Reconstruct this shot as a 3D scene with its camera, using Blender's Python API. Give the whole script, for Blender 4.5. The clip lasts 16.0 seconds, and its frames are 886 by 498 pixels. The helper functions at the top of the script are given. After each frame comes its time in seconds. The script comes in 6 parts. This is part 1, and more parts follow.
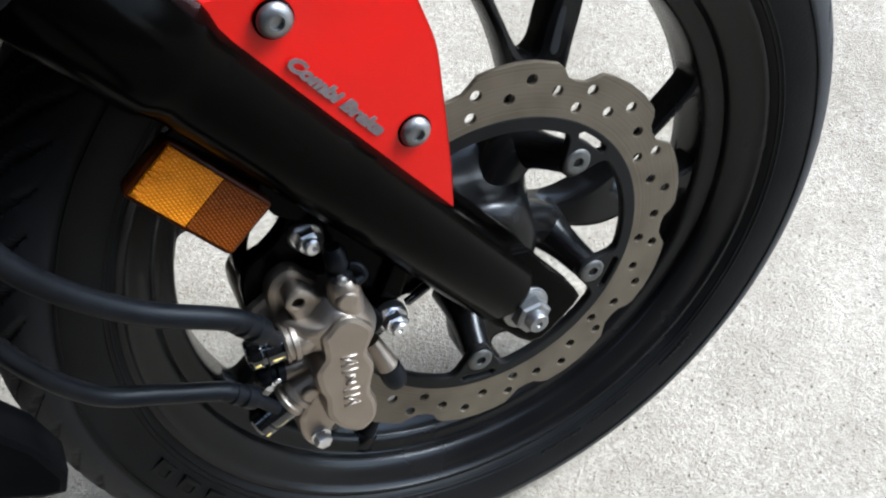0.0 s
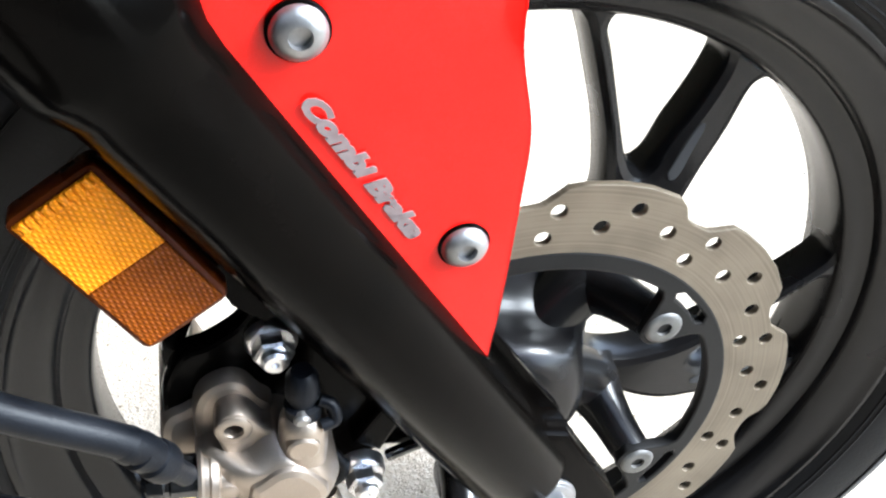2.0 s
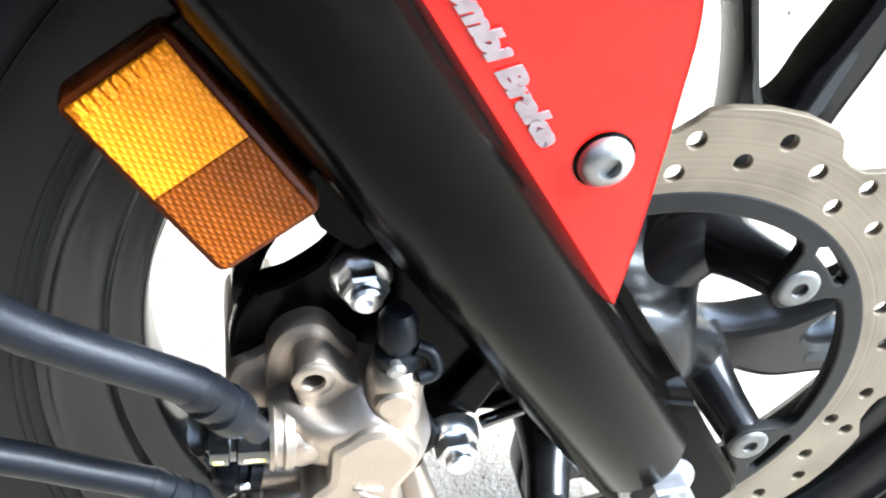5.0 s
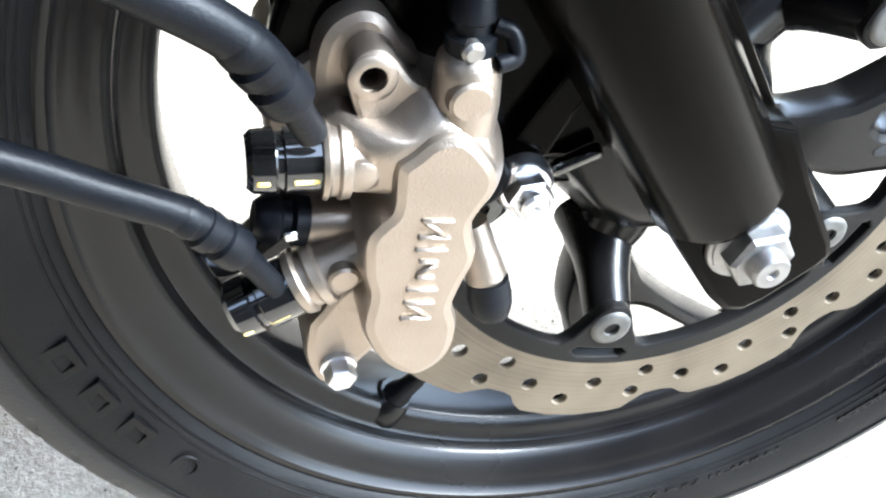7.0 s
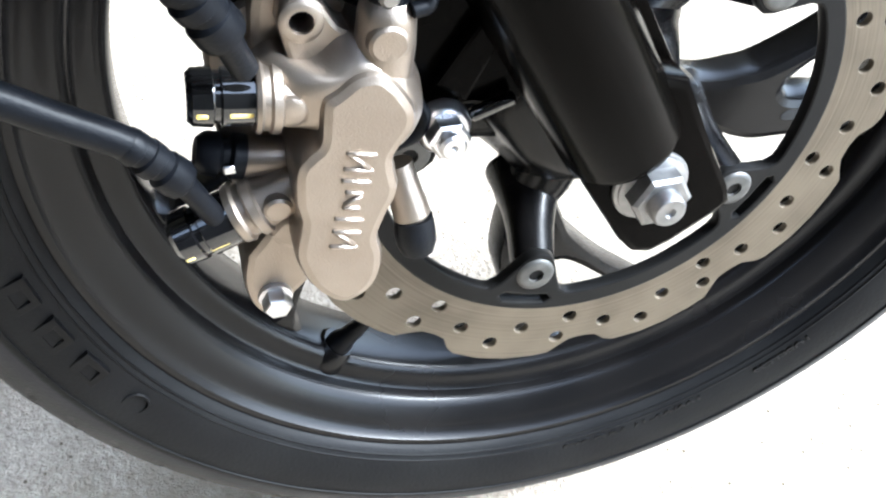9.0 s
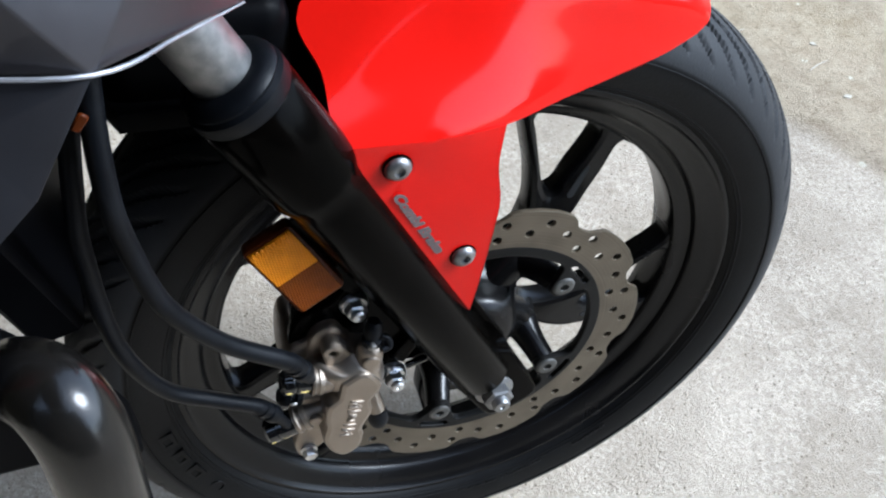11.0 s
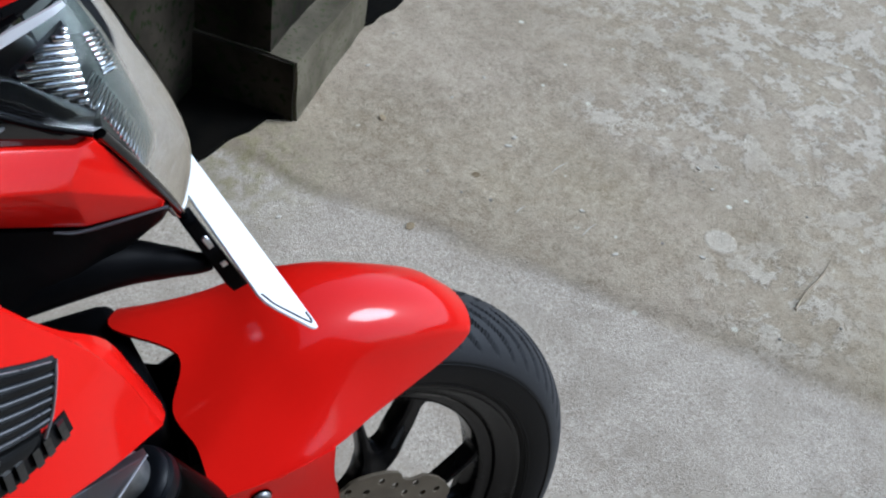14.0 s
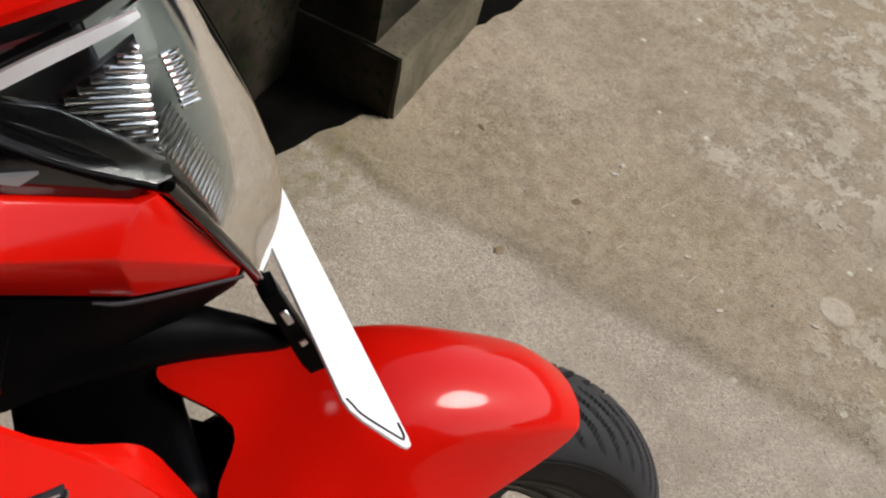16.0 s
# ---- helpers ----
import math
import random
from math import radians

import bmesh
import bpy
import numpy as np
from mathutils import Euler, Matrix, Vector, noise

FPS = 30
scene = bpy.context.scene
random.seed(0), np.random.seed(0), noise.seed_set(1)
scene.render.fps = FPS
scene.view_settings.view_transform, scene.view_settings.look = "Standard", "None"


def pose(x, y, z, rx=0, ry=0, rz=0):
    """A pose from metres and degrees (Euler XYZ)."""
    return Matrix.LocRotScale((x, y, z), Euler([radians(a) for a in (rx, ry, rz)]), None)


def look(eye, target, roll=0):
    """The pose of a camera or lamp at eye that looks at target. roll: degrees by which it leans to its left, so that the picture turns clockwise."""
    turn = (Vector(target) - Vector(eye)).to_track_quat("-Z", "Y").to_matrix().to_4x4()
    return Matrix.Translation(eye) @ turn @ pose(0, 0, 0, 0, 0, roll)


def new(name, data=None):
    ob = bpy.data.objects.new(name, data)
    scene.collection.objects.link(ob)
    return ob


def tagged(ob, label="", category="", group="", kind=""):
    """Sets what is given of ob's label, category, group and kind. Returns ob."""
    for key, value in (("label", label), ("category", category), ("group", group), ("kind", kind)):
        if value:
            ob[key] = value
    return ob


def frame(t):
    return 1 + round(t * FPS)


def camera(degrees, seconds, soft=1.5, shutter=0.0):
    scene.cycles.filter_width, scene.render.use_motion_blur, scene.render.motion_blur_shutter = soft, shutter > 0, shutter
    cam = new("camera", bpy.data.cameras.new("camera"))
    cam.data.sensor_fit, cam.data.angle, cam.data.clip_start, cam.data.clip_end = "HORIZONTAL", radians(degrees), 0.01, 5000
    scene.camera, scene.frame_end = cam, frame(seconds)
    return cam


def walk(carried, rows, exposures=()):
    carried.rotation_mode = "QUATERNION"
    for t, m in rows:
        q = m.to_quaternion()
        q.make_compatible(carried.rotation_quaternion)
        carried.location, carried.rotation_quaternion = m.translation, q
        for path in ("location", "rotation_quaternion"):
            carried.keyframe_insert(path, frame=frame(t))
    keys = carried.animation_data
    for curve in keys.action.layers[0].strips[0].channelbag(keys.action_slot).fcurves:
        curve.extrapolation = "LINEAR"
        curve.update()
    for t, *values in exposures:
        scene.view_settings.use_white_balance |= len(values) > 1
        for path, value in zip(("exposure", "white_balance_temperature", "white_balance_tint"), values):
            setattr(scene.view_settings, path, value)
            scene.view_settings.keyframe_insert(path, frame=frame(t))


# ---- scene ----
cam = camera(50.04, 16.0, soft=2.2)
PATH = [
    (0, pose(-0.1479, -0.3908, 0.7822, 38.11, 5.81, -26.57)),
    (0.5, pose(-0.1459, -0.3421, 0.7558, 38.34, 10.94, -33.33)),
    (1, pose(-0.1279, -0.3120, 0.7343, 39.57, 4.17, -24.38)),
    (1.5, pose(-0.1177, -0.2833, 0.7059, 39.74, -2.22, -16.46)),
    (2, pose(-0.1116, -0.2744, 0.6915, 41.53, -3.51, -13.36)),
    (2.5, pose(-0.1135, -0.2714, 0.6845, 42.22, -3.47, -13.57)),
    (3, pose(-0.1157, -0.2689, 0.6862, 42.20, -3.93, -13.40)),
    (3.2, pose(-0.1161, -0.2672, 0.6876, 42.30, -4.08, -12.99)),
    (5.5, pose(-0.1441, -0.2499, 0.6185, 40.24, -2.86, -10.67)),
    (6, pose(-0.1665, -0.2717, 0.6025, 38.94, -3.25, -11.78)),
    (6.5, pose(-0.1639, -0.2759, 0.5705, 40.05, -2.39, -12.94)),
    (7, pose(-0.1591, -0.2752, 0.5509, 39.70, -2.19, -13.87)),
    (7.5, pose(-0.1568, -0.2757, 0.5465, 39.26, -2.72, -14.43)),
    (8, pose(-0.1564, -0.2772, 0.5441, 39.25, -3.04, -15.00)),
    (8.2, pose(-0.1552, -0.2801, 0.5446, 39.31, -2.92, -15.14)),
    (10.3, pose(-0.1578, -0.3755, 0.7405, 38.88, -7.36, -15.33)),
    (10.5, pose(-0.1744, -0.3814, 0.7939, 38.61, -7.46, -16.24)),
    (11, pose(-0.2227, -0.3903, 0.9297, 36.87, -7.84, -17.58)),
    (11.5, pose(-0.2787, -0.4172, 1.0580, 36.03, -8.05, -20.47)),
    (12, pose(-0.3583, -0.4441, 1.1592, 36.27, -8.93, -24.80)),
    (12.5, pose(-0.3910, -0.4529, 1.1963, 37.72, -3.29, -23.86)),
    (13, pose(-0.3655, -0.4430, 1.2070, 40.11, -3.39, -24.30)),
    (13.5, pose(-0.2843, -0.4320, 1.2211, 42.55, -7.01, -27.21)),
    (14, pose(-0.2478, -0.3960, 1.1904, 44.32, -9.42, -30.33)),
    (14.5, pose(-0.2001, -0.3263, 1.1669, 43.39, -10.57, -28.49)),
    (15, pose(-0.1981, -0.2858, 1.1309, 42.49, -11.51, -28.45)),
    (15.5, pose(-0.2048, -0.2710, 1.1204, 42.51, -12.44, -27.47)),
    (16, pose(-0.2103, -0.2663, 1.1284, 42.12, -11.81, -21.74)),
]
EXPOSURE = [(0, 2.1, 5450, 5), (0.5, 2.5, 5520, 6), (1, 2.5, 5600, 7), (1.5, 3.2, 5600, 7), (2, 3.45, 5650, 6), (3.2, 3.62, 5600, 6), (5.5, 4.15, 5450, 4), (6.0, 4.15, 5480, 5), (6.5, 4.05, 5500, 5), (8.2, 3.78, 5620, 6), (10.3, 2.52, 5420, 6), (11, 1.9, 5400, 6), (11.5, 1.85, 5600, 7), (12, 1.32, 5800, 8), (12.5, 1.55, 5400, 5), (13, 1.75, 5200, 4), (13.4, 1.12, 5250, 5), (14, 1.05, 5300, 7), (15, 0.94, 6500, 11), (16, 0.92, 6700, 12)]
walk(cam, PATH, EXPOSURE)

# ---- light ----
SUN_AZ, SUN_EL = 106.0, 42.0
world = bpy.data.worlds.new("world")
world.use_nodes = True
scene.world = world
sky = world.node_tree.nodes.new("ShaderNodeTexSky")
sky.sky_type, sky.sun_disc = "NISHITA", False
sky.sun_elevation, sky.sun_rotation = radians(SUN_EL), radians(SUN_AZ)
sky.air_density, sky.dust_density = 1.0, 1.2
back = world.node_tree.nodes["Background"]
back.inputs["Strength"].default_value = 0.15
haze = world.node_tree.nodes.new("ShaderNodeHueSaturation")
haze.inputs["Saturation"].default_value = 0.5
world.node_tree.links.new(sky.outputs[0], haze.inputs["Color"])
world.node_tree.links.new(haze.outputs[0], back.inputs[0])
sun = new("sun", bpy.data.lights.new("sun", "SUN"))
sun.data.energy, sun.data.angle, sun.data.color = 1.5, radians(20), (1.0, 0.985, 0.95)
sun.matrix_world = look((3.0 * math.sin(radians(SUN_AZ)), 3.0 * math.cos(radians(SUN_AZ)), 3.0 * math.tan(radians(SUN_EL))), (0, 0, 0))


# ---- materials ----
def surf(name, a, b, rough=0.5, metal=0.0, scale=30.0, fine=400.0, bump=0.1, spread=0.12, coat=0.0, dirt=None, dirt_at=0.62, spec=0.5):
    """A surface whose colour wanders between a and b, with a fine grain in gloss and relief, and specks of dirt."""
    m = bpy.data.materials.new(name)
    m.use_nodes = True
    nt = m.node_tree
    n, link, bsdf = nt.nodes, nt.links.new, nt.nodes["Principled BSDF"]
    tc = n.new("ShaderNodeTexCoord")
    big, small = n.new("ShaderNodeTexNoise"), n.new("ShaderNodeTexNoise")
    for t, s, d in ((big, scale, 4), (small, fine, 3)):
        t.inputs["Scale"].default_value, t.inputs["Detail"].default_value = s, d
        link(tc.outputs["Object"], t.inputs["Vector"])
    ramp = n.new("ShaderNodeValToRGB")
    ramp.color_ramp.elements[0].position, ramp.color_ramp.elements[1].position = 0.35, 0.65
    ramp.color_ramp.elements[0].color, ramp.color_ramp.elements[1].color = (*a, 1), (*b, 1)
    link(big.outputs["Fac"], ramp.inputs["Fac"])
    colour = ramp.outputs["Color"]
    if dirt:
        mask = n.new("ShaderNodeValToRGB")
        mask.color_ramp.elements[0].position, mask.color_ramp.elements[1].position = dirt_at, dirt_at + 0.12
        mixed = n.new("ShaderNodeMix")
        mixed.data_type = "RGBA"
        link(small.outputs["Fac"], mask.inputs["Fac"])
        link(mask.outputs["Color"], mixed.inputs[0])
        link(colour, mixed.inputs[6])
        mixed.inputs[7].default_value = (*dirt, 1)
        colour = mixed.outputs[2]
    link(colour, bsdf.inputs["Base Color"])
    mr = n.new("ShaderNodeMapRange")
    mr.inputs["To Min"].default_value, mr.inputs["To Max"].default_value = max(0.02, rough - spread), min(1, rough + spread)
    link(big.outputs["Fac"], mr.inputs["Value"])
    link(mr.outputs["Result"], bsdf.inputs["Roughness"])
    bsdf.inputs["Metallic"].default_value, bsdf.inputs["Specular IOR Level"].default_value = metal, spec
    bsdf.inputs["Coat Weight"].default_value, bsdf.inputs["Coat Roughness"].default_value = coat, 0.035
    if bump:
        bp = n.new("ShaderNodeBump")
        bp.inputs["Strength"].default_value, bp.inputs["Distance"].default_value = bump, 0.0006
        link(small.outputs["Fac"], bp.inputs["Height"])
        link(bp.outputs["Normal"], bsdf.inputs["Normal"])
    return m


RED = surf("red_paint", (0.50, 0.0038, 0.0014), (0.55, 0.0052, 0.0018), 0.3, 0, 6, 900, 0.02, 0.05, coat=0.42, spec=0.03)
RED.node_tree.nodes["Principled BSDF"].inputs["Coat Roughness"].default_value = 0.08
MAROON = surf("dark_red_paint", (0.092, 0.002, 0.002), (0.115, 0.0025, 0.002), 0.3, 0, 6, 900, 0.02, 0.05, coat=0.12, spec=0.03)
BLACK = surf("satin_black_paint", (0.0007, 0.0006, 0.0005), (0.0013, 0.0010, 0.0008), 0.17, 0, 25, 700, 0.05, 0.05, dirt=(0.004, 0.0035, 0.003), dirt_at=0.8, spec=0.026)
GLOSSBLACK = surf("gloss_black_paint", (0.002, 0.002, 0.0025), (0.004, 0.004, 0.004), 0.1, 0, 20, 600, 0.02, 0.04, coat=0.7)
WHEELBLACK = surf("wheel_black_paint", (0.0032, 0.0030, 0.0031), (0.0055, 0.0050, 0.0049), 0.26, 0.0, 18, 500, 0.05, 0.05, dirt=(0.014, 0.0125, 0.010), dirt_at=0.76, spec=0.22)
CARRIERBLACK = surf("carrier_black_paint", (0.005, 0.005, 0.005), (0.008, 0.0075, 0.007), 0.4, 0.0, 30, 600, 0.08, 0.06, dirt=(0.02, 0.018, 0.015), dirt_at=0.74, spec=0.1)
GUARDBLACK = surf("black_powder_coat", (0.004, 0.0035, 0.003), (0.007, 0.006, 0.005), 0.22, 0, 30, 800, 0.1, 0.06, spec=0.4)
PLASTIC = surf("black_plastic", (0.001, 0.001, 0.0013), (0.002, 0.002, 0.0023), 0.42, 0, 30, 1200, 0.2, 0.08, spec=0.03)
SHROUDGREY = surf("dark_grey_metallic_paint", (0.042, 0.041, 0.047), (0.058, 0.056, 0.063), 0.36, 0.7, 25, 1500, 0.08, 0.05, coat=0.12)
EDGEGREY = surf("blue_grey_painted_strip", (0.016, 0.019, 0.027), (0.024, 0.027, 0.037), 0.42, 0.2, 20, 900, 0.05, 0.06, spec=0.15)
DULLSTEEL = surf("dull_steel", (0.2, 0.19, 0.18), (0.3, 0.29, 0.27), 0.4, 0.9, 120, 900, 0.15, 0.08, dirt=(0.08, 0.07, 0.06), dirt_at=0.66)
def tyre_rubber():
    """Near-black moulded flanks and a dusty grey tread, told apart by the distance from the axle."""
    m = surf("tyre_rubber", (0.003, 0.003, 0.0033), (0.006, 0.006, 0.006), 0.5, 0, 22, 500, 0.3, 0.1, dirt=(0.02, 0.0185, 0.016), dirt_at=0.7, spec=0.12)
    n, link, b = m.node_tree.nodes, m.node_tree.links.new, m.node_tree.nodes["Principled BSDF"]
    tc, sep, comb, ln, rng = [n.new("ShaderNode" + k) for k in ("TexCoord", "SeparateXYZ", "CombineXYZ", "VectorMath", "MapRange")]
    ln.operation = "LENGTH"
    link(tc.outputs["Object"], sep.inputs[0])
    link(sep.outputs["X"], comb.inputs["X"])
    link(sep.outputs["Z"], comb.inputs["Y"])
    link(comb.outputs[0], ln.inputs[0])
    link(ln.outputs["Value"], rng.inputs["Value"])
    rng.inputs["From Min"].default_value, rng.inputs["From Max"].default_value = 0.2605, 0.2625
    mixed = n.new("ShaderNodeMix")
    mixed.data_type = "RGBA"
    link(rng.outputs["Result"], mixed.inputs[0])
    link(b.inputs["Base Color"].links[0].from_socket, mixed.inputs[6])
    mixed.inputs[7].default_value = (0.022, 0.0225, 0.024, 1)
    link(mixed.outputs[2], b.inputs["Base Color"])
    return m


RUBBER = tyre_rubber()
HOSE = surf("hose_rubber", (0.002, 0.0024, 0.0034), (0.004, 0.0046, 0.006), 0.42, 0, 60, 900, 0.2, 0.08, spec=0.12)
STEEL = surf("zinc_steel", (0.60, 0.60, 0.61), (0.72, 0.71, 0.70), 0.3, 1.0, 120, 900, 0.1, 0.08, dirt=(0.25, 0.22, 0.18), dirt_at=0.72)
NUTSTEEL = surf("grey_zinc_nut", (0.19, 0.19, 0.19), (0.27, 0.265, 0.26), 0.42, 0.9, 160, 900, 0.12, 0.08, dirt=(0.16, 0.14, 0.11), dirt_at=0.68)
BOLTGREY = surf("dull_grey_bolt", (0.075, 0.074, 0.07), (0.115, 0.112, 0.105), 0.5, 0.7, 160, 900, 0.12, 0.08)
CHROME = surf("chrome", (0.7, 0.7, 0.71), (0.76, 0.76, 0.76), 0.07, 1.0, 40, 500, 0.0, 0.03)
YELLOWZINC = surf("yellow_paint_mark", (0.75, 0.55, 0.12), (0.8, 0.62, 0.2), 0.5, 0, 120, 600, 0.1)
CHAMPAGNE = surf("champagne_anodised_alloy", (0.275, 0.231, 0.188), (0.31, 0.263, 0.216), 0.36, 0.9, 60, 1600, 0.3, 0.05, dirt=(0.19, 0.15, 0.12), dirt_at=0.76)
AMBERFRAME = surf("amber_plastic_rim", (0.045, 0.009, 0.001), (0.07, 0.014, 0.002), 0.3, 0, 60, 500, 0.05, spec=0.1)
LETTERGREY = surf("grey_print", (0.115, 0.085, 0.082), (0.15, 0.115, 0.11), 0.6, 0, 200, 900, 0.1, spec=0.2)
WHITEPLATE = surf("white_painted_metal", (0.78, 0.78, 0.77), (0.84, 0.84, 0.83), 0.35, 0, 20, 700, 0.05, coat=0.3)
# Dark colour that paints shade in spoke pockets and the ear's bore.
RECESS_SHADE = surf("painted_recess_shade", (0.004, 0.004, 0.004), (0.008, 0.008, 0.008), 0.8, 0, 30, 400, 0.2)


def nodes_of(name):
    m = bpy.data.materials.new(name)
    m.use_nodes = True
    return m, m.node_tree.nodes, m.node_tree.links.new, m.node_tree.nodes["Principled BSDF"]


def disc_steel():
    """Tan, ring-brushed brake steel: fine circles about the wheel's axle."""
    m, n, link, b = nodes_of("brake_steel")
    tc, sep, comb = n.new("ShaderNodeTexCoord"), n.new("ShaderNodeSeparateXYZ"), n.new("ShaderNodeCombineXYZ")
    ln, ring, stain, ramp = n.new("ShaderNodeVectorMath"), n.new("ShaderNodeTexNoise"), n.new("ShaderNodeTexNoise"), n.new("ShaderNodeValToRGB")
    ln.operation, ring.noise_dimensions = "LENGTH", "1D"
    link(tc.outputs["Object"], sep.inputs[0])
    link(sep.outputs["X"], comb.inputs["X"])
    link(sep.outputs["Z"], comb.inputs["Y"])
    link(comb.outputs[0], ln.inputs[0])
    link(ln.outputs["Value"], ring.inputs["W"])
    ring.inputs["Scale"].default_value, ring.inputs["Detail"].default_value = 900.0, 4
    stain.inputs["Scale"].default_value = 35.0
    link(tc.outputs["Object"], stain.inputs["Vector"])
    add = n.new("ShaderNodeMath")
    add.operation = "MULTIPLY_ADD"
    link(ring.outputs["Fac"], add.inputs[0])
    add.inputs[1].default_value = 0.75
    link(stain.outputs["Fac"], add.inputs[2])
    ramp.color_ramp.elements[0].position, ramp.color_ramp.elements[1].position = 0.6, 1.1
    ramp.color_ramp.elements[0].color, ramp.color_ramp.elements[1].color = (0.062, 0.048, 0.031, 1), (0.110, 0.088, 0.060, 1)
    link(add.outputs[0], ramp.inputs["Fac"])
    link(ramp.outputs["Color"], b.inputs["Base Color"])
    b.inputs["Metallic"].default_value, b.inputs["Roughness"].default_value = 0.4, 0.46
    bp = n.new("ShaderNodeBump")
    bp.inputs["Strength"].default_value, bp.inputs["Distance"].default_value = 0.25, 0.0003
    link(ring.outputs["Fac"], bp.inputs["Height"])
    link(bp.outputs["Normal"], b.inputs["Normal"])
    return m


def amber_lens(name, base, rib):
    """Ribbed reflector plastic."""
    m, n, link, b = nodes_of(name)
    tc, ramp, bp, fleck, grid = [n.new("ShaderNode" + k) for k in ("TexCoord", "ValToRGB", "Bump", "TexNoise", "Math")]
    waves = []
    for turn in (rib, rib + 62):
        mp, wave = n.new("ShaderNodeMapping"), n.new("ShaderNodeTexWave")
        mp.inputs["Rotation"].default_value = (0, radians(turn), 0)
        wave.inputs["Scale"].default_value, wave.inputs["Distortion"].default_value = 190.0, 0.4
        link(tc.outputs["Object"], mp.inputs["Vector"])
        link(mp.outputs["Vector"], wave.inputs["Vector"])
        waves.append(wave.outputs["Fac"])
    grid.operation = "MULTIPLY"
    link(waves[0], grid.inputs[0])
    link(waves[1], grid.inputs[1])
    fleck.inputs["Scale"].default_value, fleck.inputs["Detail"].default_value = 120.0, 3
    link(tc.outputs["Object"], fleck.inputs["Vector"])
    ramp.color_ramp.elements[0].position, ramp.color_ramp.elements[1].position = 0.15, 1.1
    ramp.color_ramp.elements[0].color, ramp.color_ramp.elements[1].color = (*[c * 0.55 for c in base], 1), (*base, 1)
    both = n.new("ShaderNodeMath")
    both.operation = "ADD"
    link(grid.outputs[0], both.inputs[0])
    link(fleck.outputs["Fac"], both.inputs[1])
    link(both.outputs[0], ramp.inputs["Fac"])
    link(ramp.outputs["Color"], b.inputs["Base Color"])
    b.inputs["Roughness"].default_value, b.inputs["Specular IOR Level"].default_value = 0.25, 0.12
    bp.inputs["Strength"].default_value, bp.inputs["Distance"].default_value = 0.6, 0.0006
    link(both.outputs[0], bp.inputs["Height"])
    link(bp.outputs["Normal"], b.inputs["Normal"])
    return m


def clear(name, colour=(1, 1, 1), rough=0.02, through_it=1.0):
    m, n, link, b = nodes_of(name)
    b.inputs["Base Color"].default_value = (*colour, 1)
    b.inputs["Roughness"].default_value, b.inputs["IOR"].default_value = rough, 1.15
    b.inputs["Transmission Weight"].default_value = through_it
    b.inputs["Coat Weight"].default_value = 0.1
    return m


DISC = disc_steel()
AMBER = amber_lens("amber_reflector", (0.74, 0.235, 0.003), 12)
AMBERDARK = amber_lens("dark_amber_reflector", (0.17, 0.038, 0.0015), 12)
GLASS = clear("clear_plastic", (0.86, 0.89, 0.88), 0.05)


